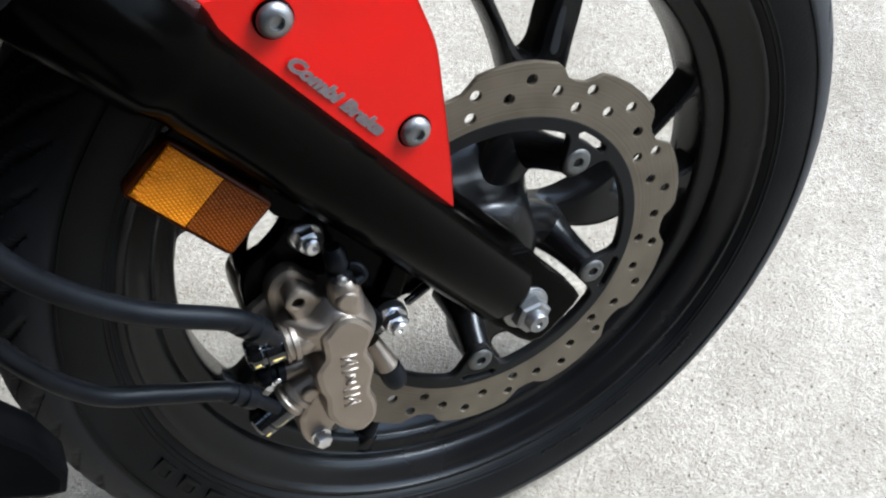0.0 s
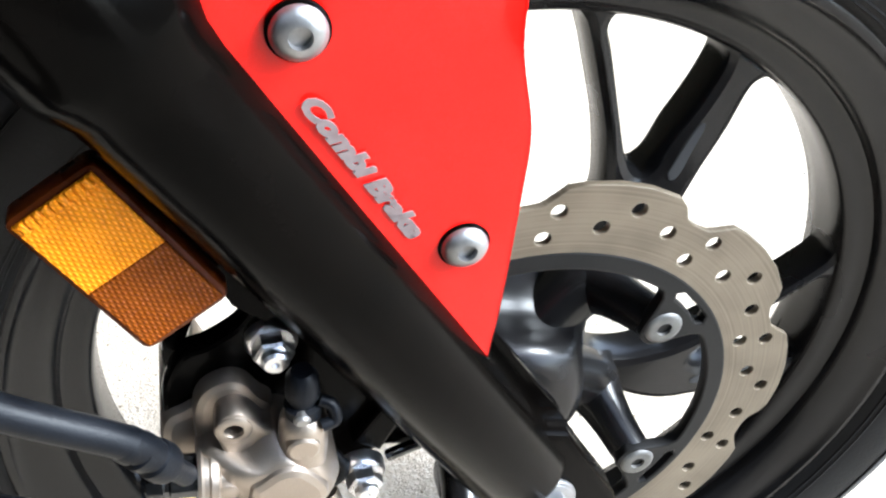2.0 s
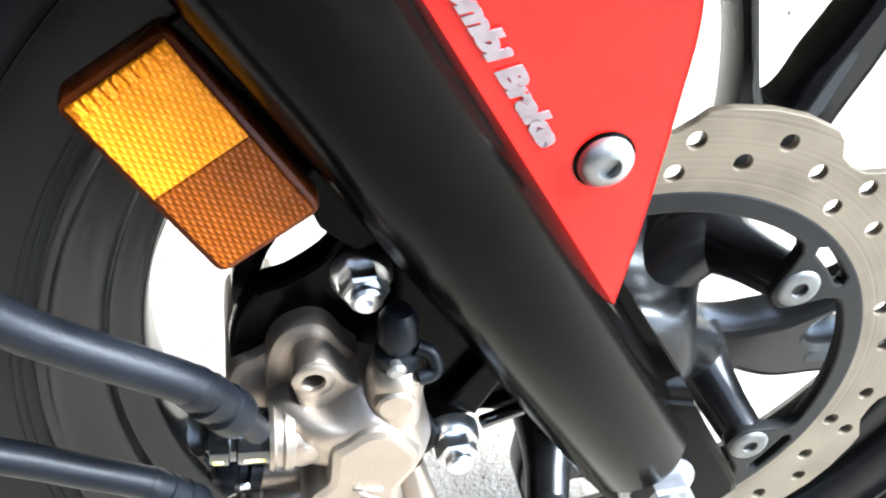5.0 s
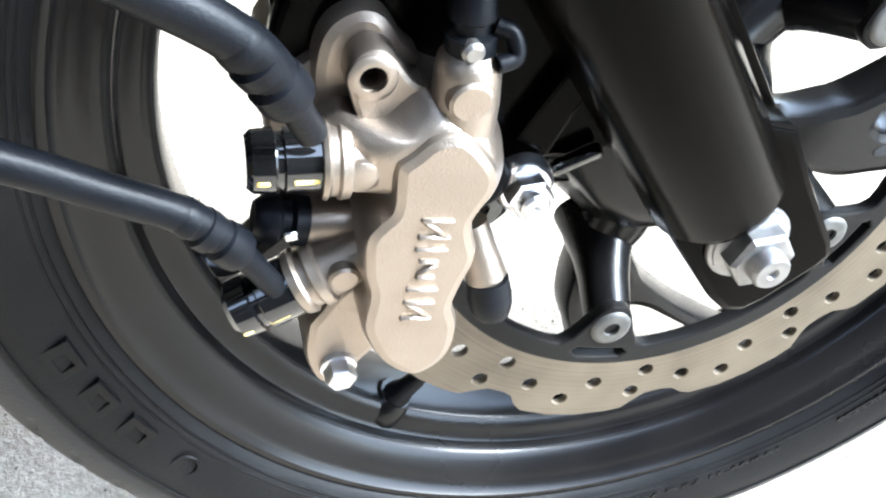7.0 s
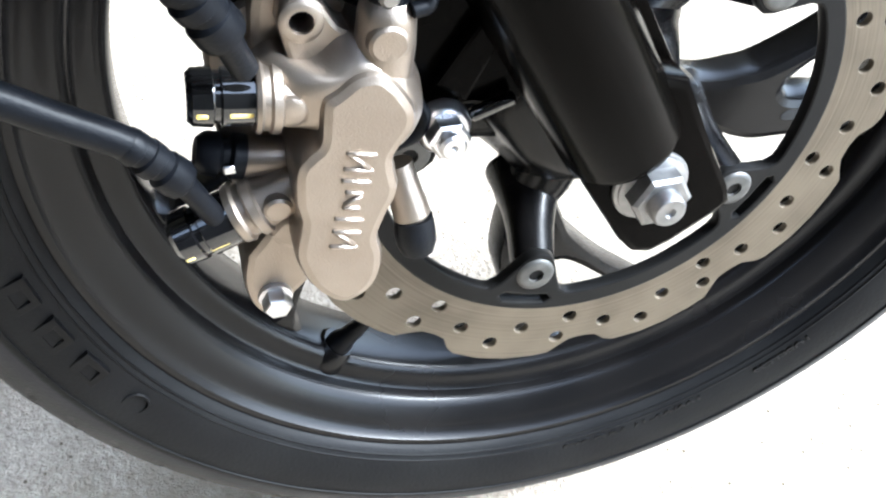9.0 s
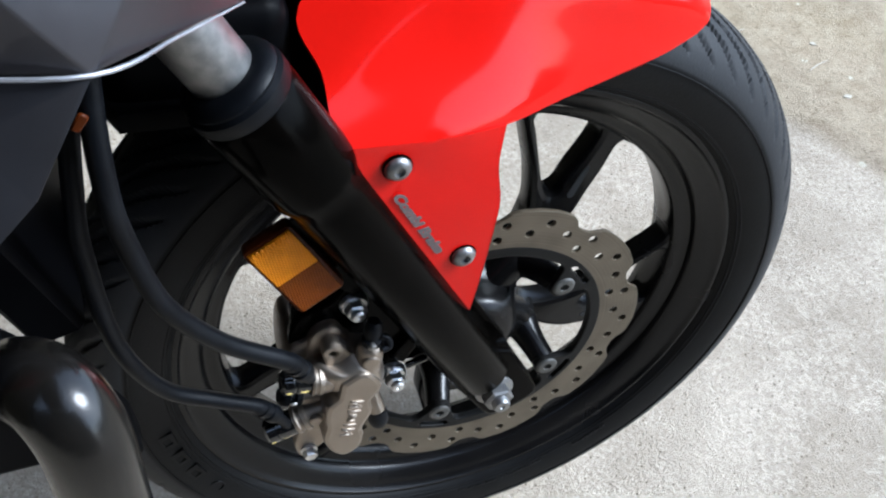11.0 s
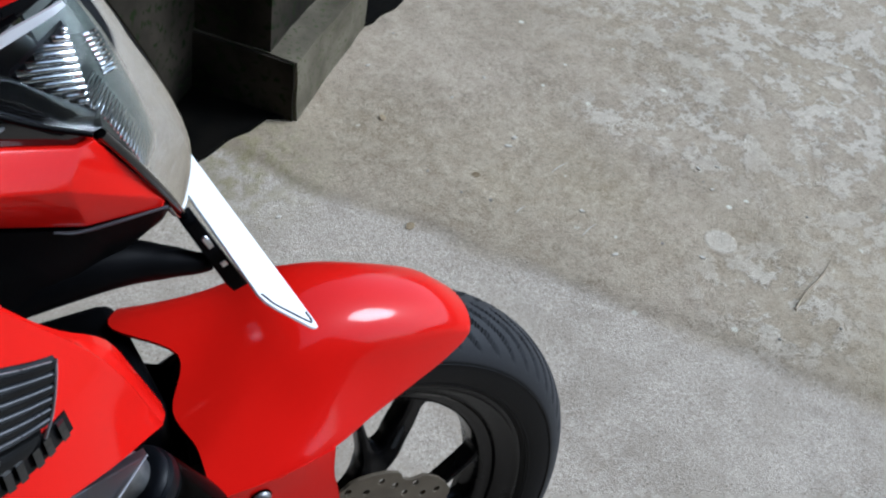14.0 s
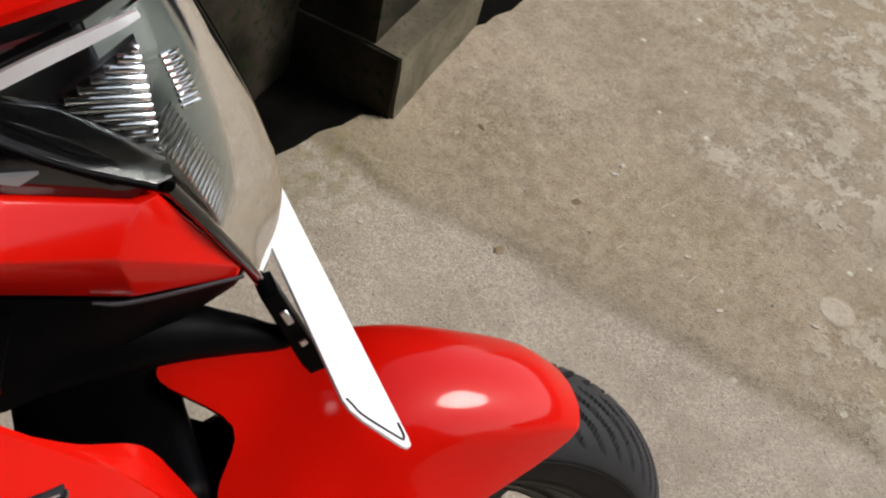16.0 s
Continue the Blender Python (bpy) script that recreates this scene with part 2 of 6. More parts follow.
def concrete():
    """Worn yard concrete: pale exposed grit near the wheel, a smoother browner pour beyond a wandering joint."""
    m, n, link, b = nodes_of("yard_concrete")
    tc = n.new("ShaderNodeTexCoord")

    def tex(kind, scale, detail=4, rough=0.6):
        t = n.new(kind)
        t.inputs["Scale"].default_value = scale
        if kind == "ShaderNodeTexNoise":
            t.inputs["Detail"].default_value, t.inputs["Roughness"].default_value = detail, rough
        link(tc.outputs["Object"], t.inputs["Vector"])
        return t

    def ramp(src, lo, hi, ca=(0, 0, 0), cb=(1, 1, 1)):
        r = n.new("ShaderNodeValToRGB")
        r.color_ramp.elements[0].position, r.color_ramp.elements[1].position = lo, hi
        r.color_ramp.elements[0].color, r.color_ramp.elements[1].color = (*ca, 1), (*cb, 1)
        link(src, r.inputs["Fac"])
        return r.outputs["Color"]

    def mix(fac, x, y, how="MIX"):
        k = n.new("ShaderNodeMix")
        k.data_type, k.blend_type = "RGBA", how
        for s, v in ((k.inputs[0], fac), (k.inputs[6], x), (k.inputs[7], y)):
            if isinstance(v, (int, float)):
                s.default_value = v
            elif isinstance(v, tuple):
                s.default_value = (*v, 1)
            else:
                link(v, s)
        return k.outputs[2]

    grit, coarse, mid = tex("ShaderNodeTexNoise", 310, 3, 0.75), tex("ShaderNodeTexNoise", 120, 4, 0.7), tex("ShaderNodeTexNoise", 34, 5)
    patch, blot, flake = tex("ShaderNodeTexNoise", 4.2, 7, 0.62), tex("ShaderNodeTexNoise", 1.3, 5), tex("ShaderNodeTexNoise", 15, 9, 0.72)
    vor, chips = tex("ShaderNodeTexVoronoi", 95), tex("ShaderNodeTexVoronoi", 13)
    worm, fleck = tex("ShaderNodeTexNoise", 165, 2, 0.5), tex("ShaderNodeTexNoise", 7.5, 7, 0.7)
    near = mix(ramp(worm.outputs["Fac"], 0.43, 0.57), (0.330, 0.278, 0.216), (0.470, 0.405, 0.325))
    near = mix(0.22, near, mix(ramp(grit.outputs["Fac"], 0.40, 0.60), (0.250, 0.207, 0.155), (0.600, 0.515, 0.405)))
    near = mix(ramp(fleck.outputs["Fac"], 0.44, 0.56), mix(0.6, near, (0.290, 0.240, 0.180)), near)
    near = mix(ramp(patch.outputs["Fac"], 0.40, 0.66), near, mix(0.35, near, (0.520, 0.450, 0.358)))
    near = mix(ramp(vor.outputs["Distance"], 0.06, 0.16, (1, 1, 1), (0, 0, 0)), near, (0.103, 0.082, 0.051))
    far = mix(ramp(patch.outputs["Fac"], 0.36, 0.66), (0.270, 0.212, 0.146), (0.392, 0.318, 0.232))
    far = mix(ramp(blot.outputs["Fac"], 0.42, 0.68), far, mix(0.5, far, (0.306, 0.242, 0.135)))
    far = mix(ramp(mid.outputs["Fac"], 0.40, 0.62), far, mix(0.4, far, (0.474, 0.400, 0.286)))
    far = mix(ramp(coarse.outputs["Fac"], 0.36, 0.50, (1, 1, 1), (0, 0, 0)), far, mix(0.4, far, (0.124, 0.098, 0.059)))
    far = mix(ramp(grit.outputs["Fac"], 0.56, 0.70), far, mix(0.5, far, (0.550, 0.470, 0.341)))
    sepf = n.new("ShaderNodeSeparateXYZ")
    link(tc.outputs["Object"], sepf.inputs[0])
    open_yard = n.new("ShaderNodeMapRange")
    open_yard.inputs["From Min"].default_value, open_yard.inputs["From Max"].default_value = 1.05, 1.55
    link(sepf.outputs["X"], open_yard.inputs["Value"])
    reach = open_yard.outputs["Result"]
    for at_x, at_y, inner, outer in ((1.25, 0.64, 0.08, 0.24), (1.03, 0.17, 0.07, 0.20), (1.06, 0.73, 0.02, 0.12)):
        spread = n.new("ShaderNodeVectorMath")
        spread.operation = "DISTANCE"
        link(tc.outputs["Object"], spread.inputs[0])
        spread.inputs[1].default_value = (at_x, at_y, 0.0)
        reach = mix(1.0, reach, ramp(spread.outputs["Value"], inner, outer, (1, 1, 1), (0, 0, 0)), "LIGHTEN")
    worn = mix(1.0, ramp(flake.outputs["Fac"], 0.495, 0.515), ramp(fleck.outputs["Fac"], 0.46, 0.50), "MULTIPLY")
    worn = mix(1.0, worn, reach, "MULTIPLY")
    mortar = n.new("ShaderNodeVectorMath")
    mortar.operation = "DISTANCE"
    link(tc.outputs["Object"], mortar.inputs[0])
    mortar.inputs[1].default_value = (1.032, 0.336, 0.0)
    worn = mix(1.0, worn, ramp(mortar.outputs["Value"], 0.030, 0.034, (1, 1, 1), (0, 0, 0)), "LIGHTEN")
    spot = n.new("ShaderNodeVectorMath")
    spot.operation = "DISTANCE"
    link(tc.outputs["Object"], spot.inputs[0])
    spot.inputs[1].default_value = (0.251, 0.855, 0.0)
    moss = mix(1.0, ramp(spot.outputs["Value"], 0.05, 0.22, (1, 1, 1), (0, 0, 0)), ramp(mid.outputs["Fac"], 0.42, 0.6), "MULTIPLY")
    far = mix(moss, far, mix(0.5, far, (0.17, 0.15, 0.035)))
    near = mix(moss, near, mix(0.5, near, (0.17, 0.15, 0.035)))
    far = mix(worn, far, mix(0.55, far, (0.560, 0.495, 0.395)))
    speck = mix(1.0, ramp(chips.outputs["Distance"], 0.07, 0.10, (1, 1, 1), (0, 0, 0)), ramp(flake.outputs["Fac"], 0.46, 0.52), "MULTIPLY")
    far = mix(speck, far, (0.612, 0.571, 0.449))
    far = mix(ramp(vor.outputs["Distance"], 0.045, 0.10, (1, 1, 1), (0, 0, 0)), far, (0.09, 0.075, 0.05))
    sep = n.new("ShaderNodeSeparateXYZ")
    link(tc.outputs["Object"], sep.inputs[0])
    line = n.new("ShaderNodeMath")
    line.operation = "MULTIPLY_ADD"
    link(sep.outputs["X"], line.inputs[0])
    line.inputs[1].default_value = 1.255
    link(sep.outputs["Y"], line.inputs[2])
    wob = n.new("ShaderNodeMath")
    wob.operation = "MULTIPLY_ADD"
    link(patch.outputs["Fac"], wob.inputs[0])
    wob.inputs[1].default_value = 0.20
    link(line.outputs[0], wob.inputs[2])
    side = n.new("ShaderNodeMapRange")
    side.inputs["From Min"].default_value, side.inputs["From Max"].default_value = 1.285, 1.34
    link(wob.outputs[0], side.inputs["Value"])
    damp = n.new("ShaderNodeMapRange")
    damp.inputs["From Min"].default_value, damp.inputs["From Max"].default_value = 1.31, 1.60
    damp.inputs["To Min"].default_value, damp.inputs["To Max"].default_value = 0.26, 0.0
    link(wob.outputs[0], damp.inputs["Value"])
    far = mix(damp.outputs["Result"], far, mix(0.6, far, (0.12, 0.10, 0.07)))
    colour = mix(side.outputs["Result"], near, far)
    link(colour, b.inputs["Base Color"])
    b.inputs["Roughness"].default_value, b.inputs["Specular IOR Level"].default_value = 0.88, 0.25
    add = n.new("ShaderNodeMath")
    add.operation = "ADD"
    link(grit.outputs["Fac"], add.inputs[0])
    link(mid.outputs["Fac"], add.inputs[1])
    lip = n.new("ShaderNodeMath")
    lip.operation = "MULTIPLY_ADD"
    link(worn, lip.inputs[0])
    lip.inputs[1].default_value = 0.5
    link(add.outputs[0], lip.inputs[2])
    bp = n.new("ShaderNodeBump")
    bp.inputs["Strength"].default_value, bp.inputs["Distance"].default_value = 0.9, 0.004
    link(lip.outputs[0], bp.inputs["Height"])
    link(bp.outputs["Normal"], b.inputs["Normal"])
    return m


CONCRETE = concrete()
# Mossy render; its dark tone also supplies the shade on the plinth's side.
WALLSTUFF = surf("mossy_and_shaded_render", (0.008, 0.007, 0.005), (0.034, 0.028, 0.020), 0.9, 0, 7, 60, 0.9, 0.05, dirt=(0.010, 0.016, 0.005), dirt_at=0.54, spec=0.05)
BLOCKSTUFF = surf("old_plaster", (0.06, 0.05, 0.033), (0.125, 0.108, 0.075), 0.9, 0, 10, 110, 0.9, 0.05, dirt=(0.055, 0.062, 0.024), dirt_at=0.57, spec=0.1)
# Kept dark so the added, unseen walls and slab reflect little light.
UNSEEN_WALL = surf("unseen_dark_wall", (0.028, 0.027, 0.024), (0.05, 0.047, 0.041), 0.9, 0, 3, 60, 0.3)
# Near-black colour that paints the deep shade inside the gully.
GULLY_SHADE = surf("black_gully_shade", (0.0015, 0.0015, 0.0012), (0.004, 0.0035, 0.0025), 0.8, 0, 14, 120, 0.8, spec=0.04)


# ---- builders ----
def part(name, bm, material, parent, label="", smooth=True):
    """Links a bmesh or mesh as one mesh object under a thing or a part."""
    if isinstance(bm, bpy.types.Mesh):
        me = bm
    else:
        me = bpy.data.meshes.new(name)
        bm.to_mesh(me)
        bm.free()
    me.materials.clear()
    me.materials.append(material)
    if smooth:
        me.shade_smooth()
        me.set_sharp_from_angle(angle=radians(38))
    ob = new(name, me)
    ob.parent = parent
    return tagged(ob, label)


def raw(verts, faces):
    bm = bmesh.new()
    vs = [bm.verts.new(v) for v in verts]
    for f in faces:
        bm.faces.new([vs[i] for i in f])
    bmesh.ops.recalc_face_normals(bm, faces=bm.faces)
    return bm


def lathe(profile, n=96, m=None, a0=0.0, a1=360.0, closed=True):
    """Turns rows of (radius, y) about the y axis; angles from +x towards +z. closed: the profile is a loop."""
    bm = bmesh.new()
    full = abs(a1 - a0) >= 359.9
    rings = []
    for i in range(n if full else n + 1):
        a = radians(a0 + (a1 - a0) * i / n)
        rings.append([bm.verts.new((r * math.cos(a), y, r * math.sin(a))) for r, y in profile])
    k = len(rings)
    for i in range(k if full else k - 1):
        p, q = rings[i], rings[(i + 1) % k]
        for j in range(len(profile) if closed else len(profile) - 1):
            l = (j + 1) % len(profile)
            bm.faces.new((p[j], q[j], q[l], p[l]))
    bmesh.ops.remove_doubles(bm, verts=bm.verts, dist=1e-6)
    bmesh.ops.recalc_face_normals(bm, faces=bm.faces)
    if m is not None:
        bm.transform(m)
    return bm


def along(a, b):
    """A pose at a whose y axis points to b."""
    a, b = Vector(a), Vector(b)
    return Matrix.Translation(a) @ (b - a).to_track_quat("Y", "Z").to_matrix().to_4x4()


def turned(a, b, rows, n=32):
    """A turned piece on the line a to b: rows of (distance along, radius)."""
    return lathe([(max(r, 1e-5), d) for d, r in rows], n, along(a, b), closed=False)


def rod(a, b, r, n=24, edge=0.0012):
    l = (Vector(b) - Vector(a)).length
    e = min(edge, r * 0.5, l * 0.3)
    return turned(a, b, [(0, 0), (0, r - e), (e * 0.3, r - e * 0.3), (e, r), (l - e, r), (l - e * 0.3, r - e * 0.3), (l, r - e), (l, 0)], n)


def hexagon(a, b, r):
    l = (Vector(b) - Vector(a)).length
    return turned(a, b, [(0, 0), (0, r), (l * 0.86, r), (l, r * 0.86), (l, 0)], 6)


def join(*bms):
    out = bmesh.new()
    for b in bms:
        me = bpy.data.meshes.new("tmp")
        b.to_mesh(me)
        b.free()
        out.from_mesh(me)
        bpy.data.meshes.remove(me)
    return out


def smooth_path(points, per=8):
    """A Catmull-Rom line through points of any length."""
    p = [np.array(q, float) for q in points]
    p = [2 * p[0] - p[1], *p, 2 * p[-1] - p[-2]]
    out = []
    for i in range(1, len(p) - 2):
        for j in range(per):
            t = j / per
            out.append(0.5 * (2 * p[i] + (p[i + 1] - p[i - 1]) * t + (2 * p[i - 1] - 5 * p[i] + 4 * p[i + 1] - p[i + 2]) * t * t + (3 * p[i] - p[i - 1] - 3 * p[i + 1] + p[i + 2]) * t ** 3))
    out.append(p[-2])
    return out


def tube(points, n=18, per=8):
    """A capped tube through rows of (x, y, z, radius)."""
    q = smooth_path(points, per)
    bm, rings, side = bmesh.new(), [], None
    for i, s in enumerate(q):
        c = Vector(s[:3])
        d = (Vector(q[min(i + 1, len(q) - 1)][:3]) - Vector(q[max(i - 1, 0)][:3])).normalized()
        side = d.orthogonal() if side is None else (side - d * side.dot(d))
        side.normalize()
        up = d.cross(side)
        rings.append([bm.verts.new(c + (side * math.cos(2 * math.pi * k / n) + up * math.sin(2 * math.pi * k / n)) * s[3]) for k in range(n)])
    for a, b in zip(rings, rings[1:]):
        for k in range(n):
            bm.faces.new((a[k], a[(k + 1) % n], b[(k + 1) % n], b[k]))
    bm.faces.new(rings[0])
    bm.faces.new(rings[-1])
    bmesh.ops.recalc_face_normals(bm, faces=bm.faces)
    return bm


def from_curve(cu, m):
    ob = new("tmp", cu)
    me = bpy.data.meshes.new_from_object(ob.evaluated_get(bpy.context.evaluated_depsgraph_get()))
    bpy.data.objects.remove(ob)
    bpy.data.curves.remove(cu)
    me.transform(m)
    return me


FACE = Matrix(((1, 0, 0, 0), (0, 0, -1, 0), (0, 1, 0, 0), (0, 0, 0, 1)))


def plate(outline, y0, y1, holes=(), bevel=0.0008, m=None, rounded=False):
    """A plate cut from rows of (x, z), from depth y0 to y1, with holes of (x, z, radius) or outlines of their own."""
    cu = bpy.data.curves.new("tmp", "CURVE")
    cu.dimensions, cu.fill_mode = "2D", "BOTH"
    for loop in (outline, *holes):
        if len(loop) == 3 and not isinstance(loop[0], tuple):
            cx, cz, r = loop
            loop = [(cx + r * math.cos(2 * math.pi * k / 14), cz + r * math.sin(2 * math.pi * k / 14)) for k in range(14)]
        elif rounded and loop is outline:
            loop = [tuple(v) for v in smooth_path([*loop, loop[0]], 5)[:-1]]
        sp = cu.splines.new("POLY")
        sp.points.add(len(loop) - 1)
        for pt, (x, z) in zip(sp.points, loop):
            pt.co = (x, z, 0, 1)
        sp.use_cyclic_u = True
    t = abs(y1 - y0)
    bevel = min(bevel, t * 0.45)
    cu.extrude, cu.bevel_depth, cu.bevel_resolution, cu.offset = t / 2 - bevel, bevel, 1, -bevel
    me = from_curve(cu, Matrix.Translation((0, (y0 + y1) / 2, 0)) @ FACE)
    if m is not None:
        me.transform(m)
    return me


def lettering(text, size, depth, m, shear=0.0, bend=None, bold=0.018):
    """Raised lettering in the built-in font: its baseline along +x of m, depth along +z. bend: (radius, start in degrees) wraps it
    clockwise round the y axis, tops outwards."""
    cu = bpy.data.curves.new("tmp", "FONT")
    cu.body, cu.size, cu.extrude, cu.shear, cu.offset, cu.resolution_u = text, size, depth / 2, shear, size * bold, 3
    me = from_curve(cu, m if bend is None else Matrix())
    if bend:
        r0, a0 = bend
        for v in me.vertices:
            a, r = radians(a0) - v.co.x / r0, r0 + v.co.y
            v.co = m @ Vector((r * math.cos(a), -v.co.z, r * math.sin(a)))
    return me


def rounded_box(size, bevel, m, seg=2):
    bm = bmesh.new()
    bmesh.ops.create_cube(bm, size=1, matrix=Matrix.Diagonal((*size, 1)))
    bmesh.ops.bevel(bm, geom=bm.edges, offset=bevel, segments=seg, affect="EDGES", profile=0.5)
    bm.transform(m)
    return bm


def skin(grid, thick, m=None, sub=2, inward=(0, 1, 0)):
    """A panel from a grid of points (rows of equal length), made smooth and given a thickness towards inward."""
    rows = [smooth_path(r, sub) for r in grid]
    cols = [smooth_path([r[j] for r in rows], sub) for j in range(len(rows[0]))]
    h, w = len(cols[0]), len(cols)
    bm = bmesh.new()
    off = Vector(inward) * thick
    f = [[bm.verts.new(Vector(cols[j][i])) for j in range(w)] for i in range(h)]
    g = [[bm.verts.new(Vector(cols[j][i]) + off) for j in range(w)] for i in range(h)]
    for i in range(h - 1):
        for j in range(w - 1):
            bm.faces.new((f[i][j], f[i][j + 1], f[i + 1][j + 1], f[i + 1][j]))
            bm.faces.new((g[i][j], g[i + 1][j], g[i + 1][j + 1], g[i][j + 1]))
    for i in range(h - 1):
        bm.faces.new((f[i][0], f[i + 1][0], g[i + 1][0], g[i][0]))
        bm.faces.new((f[i][-1], g[i][-1], g[i + 1][-1], f[i + 1][-1]))
    for j in range(w - 1):
        bm.faces.new((f[0][j], g[0][j], g[0][j + 1], f[0][j + 1]))
        bm.faces.new((f[-1][j], f[-1][j + 1], g[-1][j + 1], g[-1][j]))
    bmesh.ops.remove_doubles(bm, verts=bm.verts, dist=1e-5)
    bmesh.ops.recalc_face_normals(bm, faces=bm.faces)
    if m is not None:
        bm.transform(m)
    return bm


def facets(front, faces, depth, bevel=0.003, seg=2):
    """A solid with flat facets: corner points, faces by index, pushed back by depth (a vector) and with softened edges."""
    bm = bmesh.new()
    d = Vector(depth)
    f = [bm.verts.new(p) for p in front]
    g = [bm.verts.new(Vector(p) + d) for p in front]
    count = {}
    for q in faces:
        bm.faces.new([f[i] for i in q])
        bm.faces.new([g[i] for i in reversed(q)])
        for a, b in zip(q, (*q[1:], q[0])):
            key = (min(a, b), max(a, b))
            count[key] = count.get(key, 0) + 1
    for (a, b), c in count.items():
        if c == 1:
            bm.faces.new((f[a], g[a], g[b], f[b]))
    bmesh.ops.recalc_face_normals(bm, faces=bm.faces)
    if bevel:
        edges = [e for e in bm.edges if any(v in f for v in e.verts) and all(v in f for v in e.verts)]
        bmesh.ops.bevel(bm, geom=edges, offset=bevel, segments=seg, affect="EDGES", profile=0.5, clamp_overlap=True)
    return bm


LEAN, HUB = -8.989, 0.2938
BIKE = pose(0, 0, HUB, LEAN, -0.175)

# ---- ground and walls ----
def ground_height(x, y):
    s = 1.255 * x + y - 1.22 + 0.05 * noise.noise((x * 4, y * 4, 3))
    step = 0.006 * max(0.0, min(1.0, s / 0.03))
    far = min(1.0, (x * x + y * y) / 0.1)
    return (step + 0.004 * noise.noise((x * 3.1, y * 3.1, 0)) + 0.0015 * noise.noise((x * 17, y * 17, 5))) * far - 0.0005


def make_ground():
    span = sorted({*[round(-1.0 + 0.0125 * i, 5) for i in range(257)], *[s * v for v in (3, 5, 9, 20, 60, 200) for s in (-1, 1)], -1.5, 2.5, -2})
    n = len(span)
    verts = [(x, y, ground_height(x, y) if max(abs(x), abs(y)) < 2.6 else 0.0) for x in span for y in span]
    faces = [(i * n + j, (i + 1) * n + j, (i + 1) * n + j + 1, i * n + j + 1) for i in range(n - 1) for j in range(n - 1)]
    me = bpy.data.meshes.new("ground")
    me.from_pydata(verts, [], faces)
    me.materials.append(CONCRETE)
    me.shade_smooth()
    return tagged(new("ground", me), "worn grey concrete yard with grit and stains", "ground", kind="structure")


make_ground()

WALL = pose(0.413, 0.927, 0, 0, 0, 41.9)


def wall_piece(name, x0, x1, y0, y1, z0, z1, material, label, bevel=0.012, wobble=0.006):
    """A masonry block in the wall's own frame, with worn edges."""
    bm = bmesh.new()
    bmesh.ops.create_cube(bm, size=1, matrix=Matrix.Translation(((x0 + x1) / 2, (y0 + y1) / 2, (z0 + z1) / 2)) @ Matrix.Diagonal((x1 - x0, y1 - y0, z1 - z0, 1)))
    bmesh.ops.subdivide_edges(bm, edges=bm.edges, cuts=14, use_grid_fill=True)
    for v in bm.verts:
        v.co += wobble * noise.noise_vector(v.co * 5) + wobble * 0.5 * noise.noise_vector(v.co * 19)
    bm.transform(WALL)
    me = bpy.data.meshes.new(name)
    bm.to_mesh(me)
    bm.free()
    me.materials.append(material)
    me.shade_smooth()
    me.set_sharp_from_angle(angle=radians(40))
    return tagged(new(name, me), label, "wall", kind="structure")


wall_piece("wall_plinth", 0.0, 0.383, 0.0, 0.5, -0.05, 0.143, BLOCKSTUFF, "low plastered plinth with a mossy worn top")
# Thin dark slab added to paint the plinth's unlit side.
wall_piece("wall_return", -0.0055, 0.003, 0.006, 0.45, -0.05, 0.139, WALLSTUFF, "thin added slab, its dark colour shading the plinth's side", wobble=0.003)
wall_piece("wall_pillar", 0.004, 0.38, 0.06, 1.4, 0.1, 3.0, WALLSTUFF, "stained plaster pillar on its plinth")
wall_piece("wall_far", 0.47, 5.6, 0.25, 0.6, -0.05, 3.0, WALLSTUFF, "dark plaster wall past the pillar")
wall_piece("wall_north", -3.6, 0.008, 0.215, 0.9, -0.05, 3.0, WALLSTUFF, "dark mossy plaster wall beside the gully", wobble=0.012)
# Black sheets over the ground, painting the gully's dark hole.
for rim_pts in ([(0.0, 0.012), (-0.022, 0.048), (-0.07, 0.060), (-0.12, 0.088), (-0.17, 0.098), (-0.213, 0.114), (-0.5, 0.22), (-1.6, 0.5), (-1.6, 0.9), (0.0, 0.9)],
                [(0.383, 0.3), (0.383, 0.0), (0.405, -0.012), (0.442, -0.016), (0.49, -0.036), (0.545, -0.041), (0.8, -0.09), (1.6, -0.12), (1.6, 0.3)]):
    dark_sheet = bmesh.new()
    top_, low_ = [dark_sheet.verts.new((x, y, 0.012)) for x, y in rim_pts], [dark_sheet.verts.new((x, y, -0.03)) for x, y in rim_pts]
    dark_sheet.faces.new(top_)
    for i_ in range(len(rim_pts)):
        dark_sheet.faces.new((top_[i_], low_[i_], low_[(i_ + 1) % len(rim_pts)], top_[(i_ + 1) % len(rim_pts)]))
    bmesh.ops.recalc_face_normals(dark_sheet, faces=dark_sheet.faces)
    dark_sheet.transform(WALL)
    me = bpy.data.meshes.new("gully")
    dark_sheet.to_mesh(me)
    dark_sheet.free()
    me.materials.append(GULLY_SHADE)
    tagged(new("gully", me), "flat black sheet painted for the shade in the open gully", "ground", kind="structure")
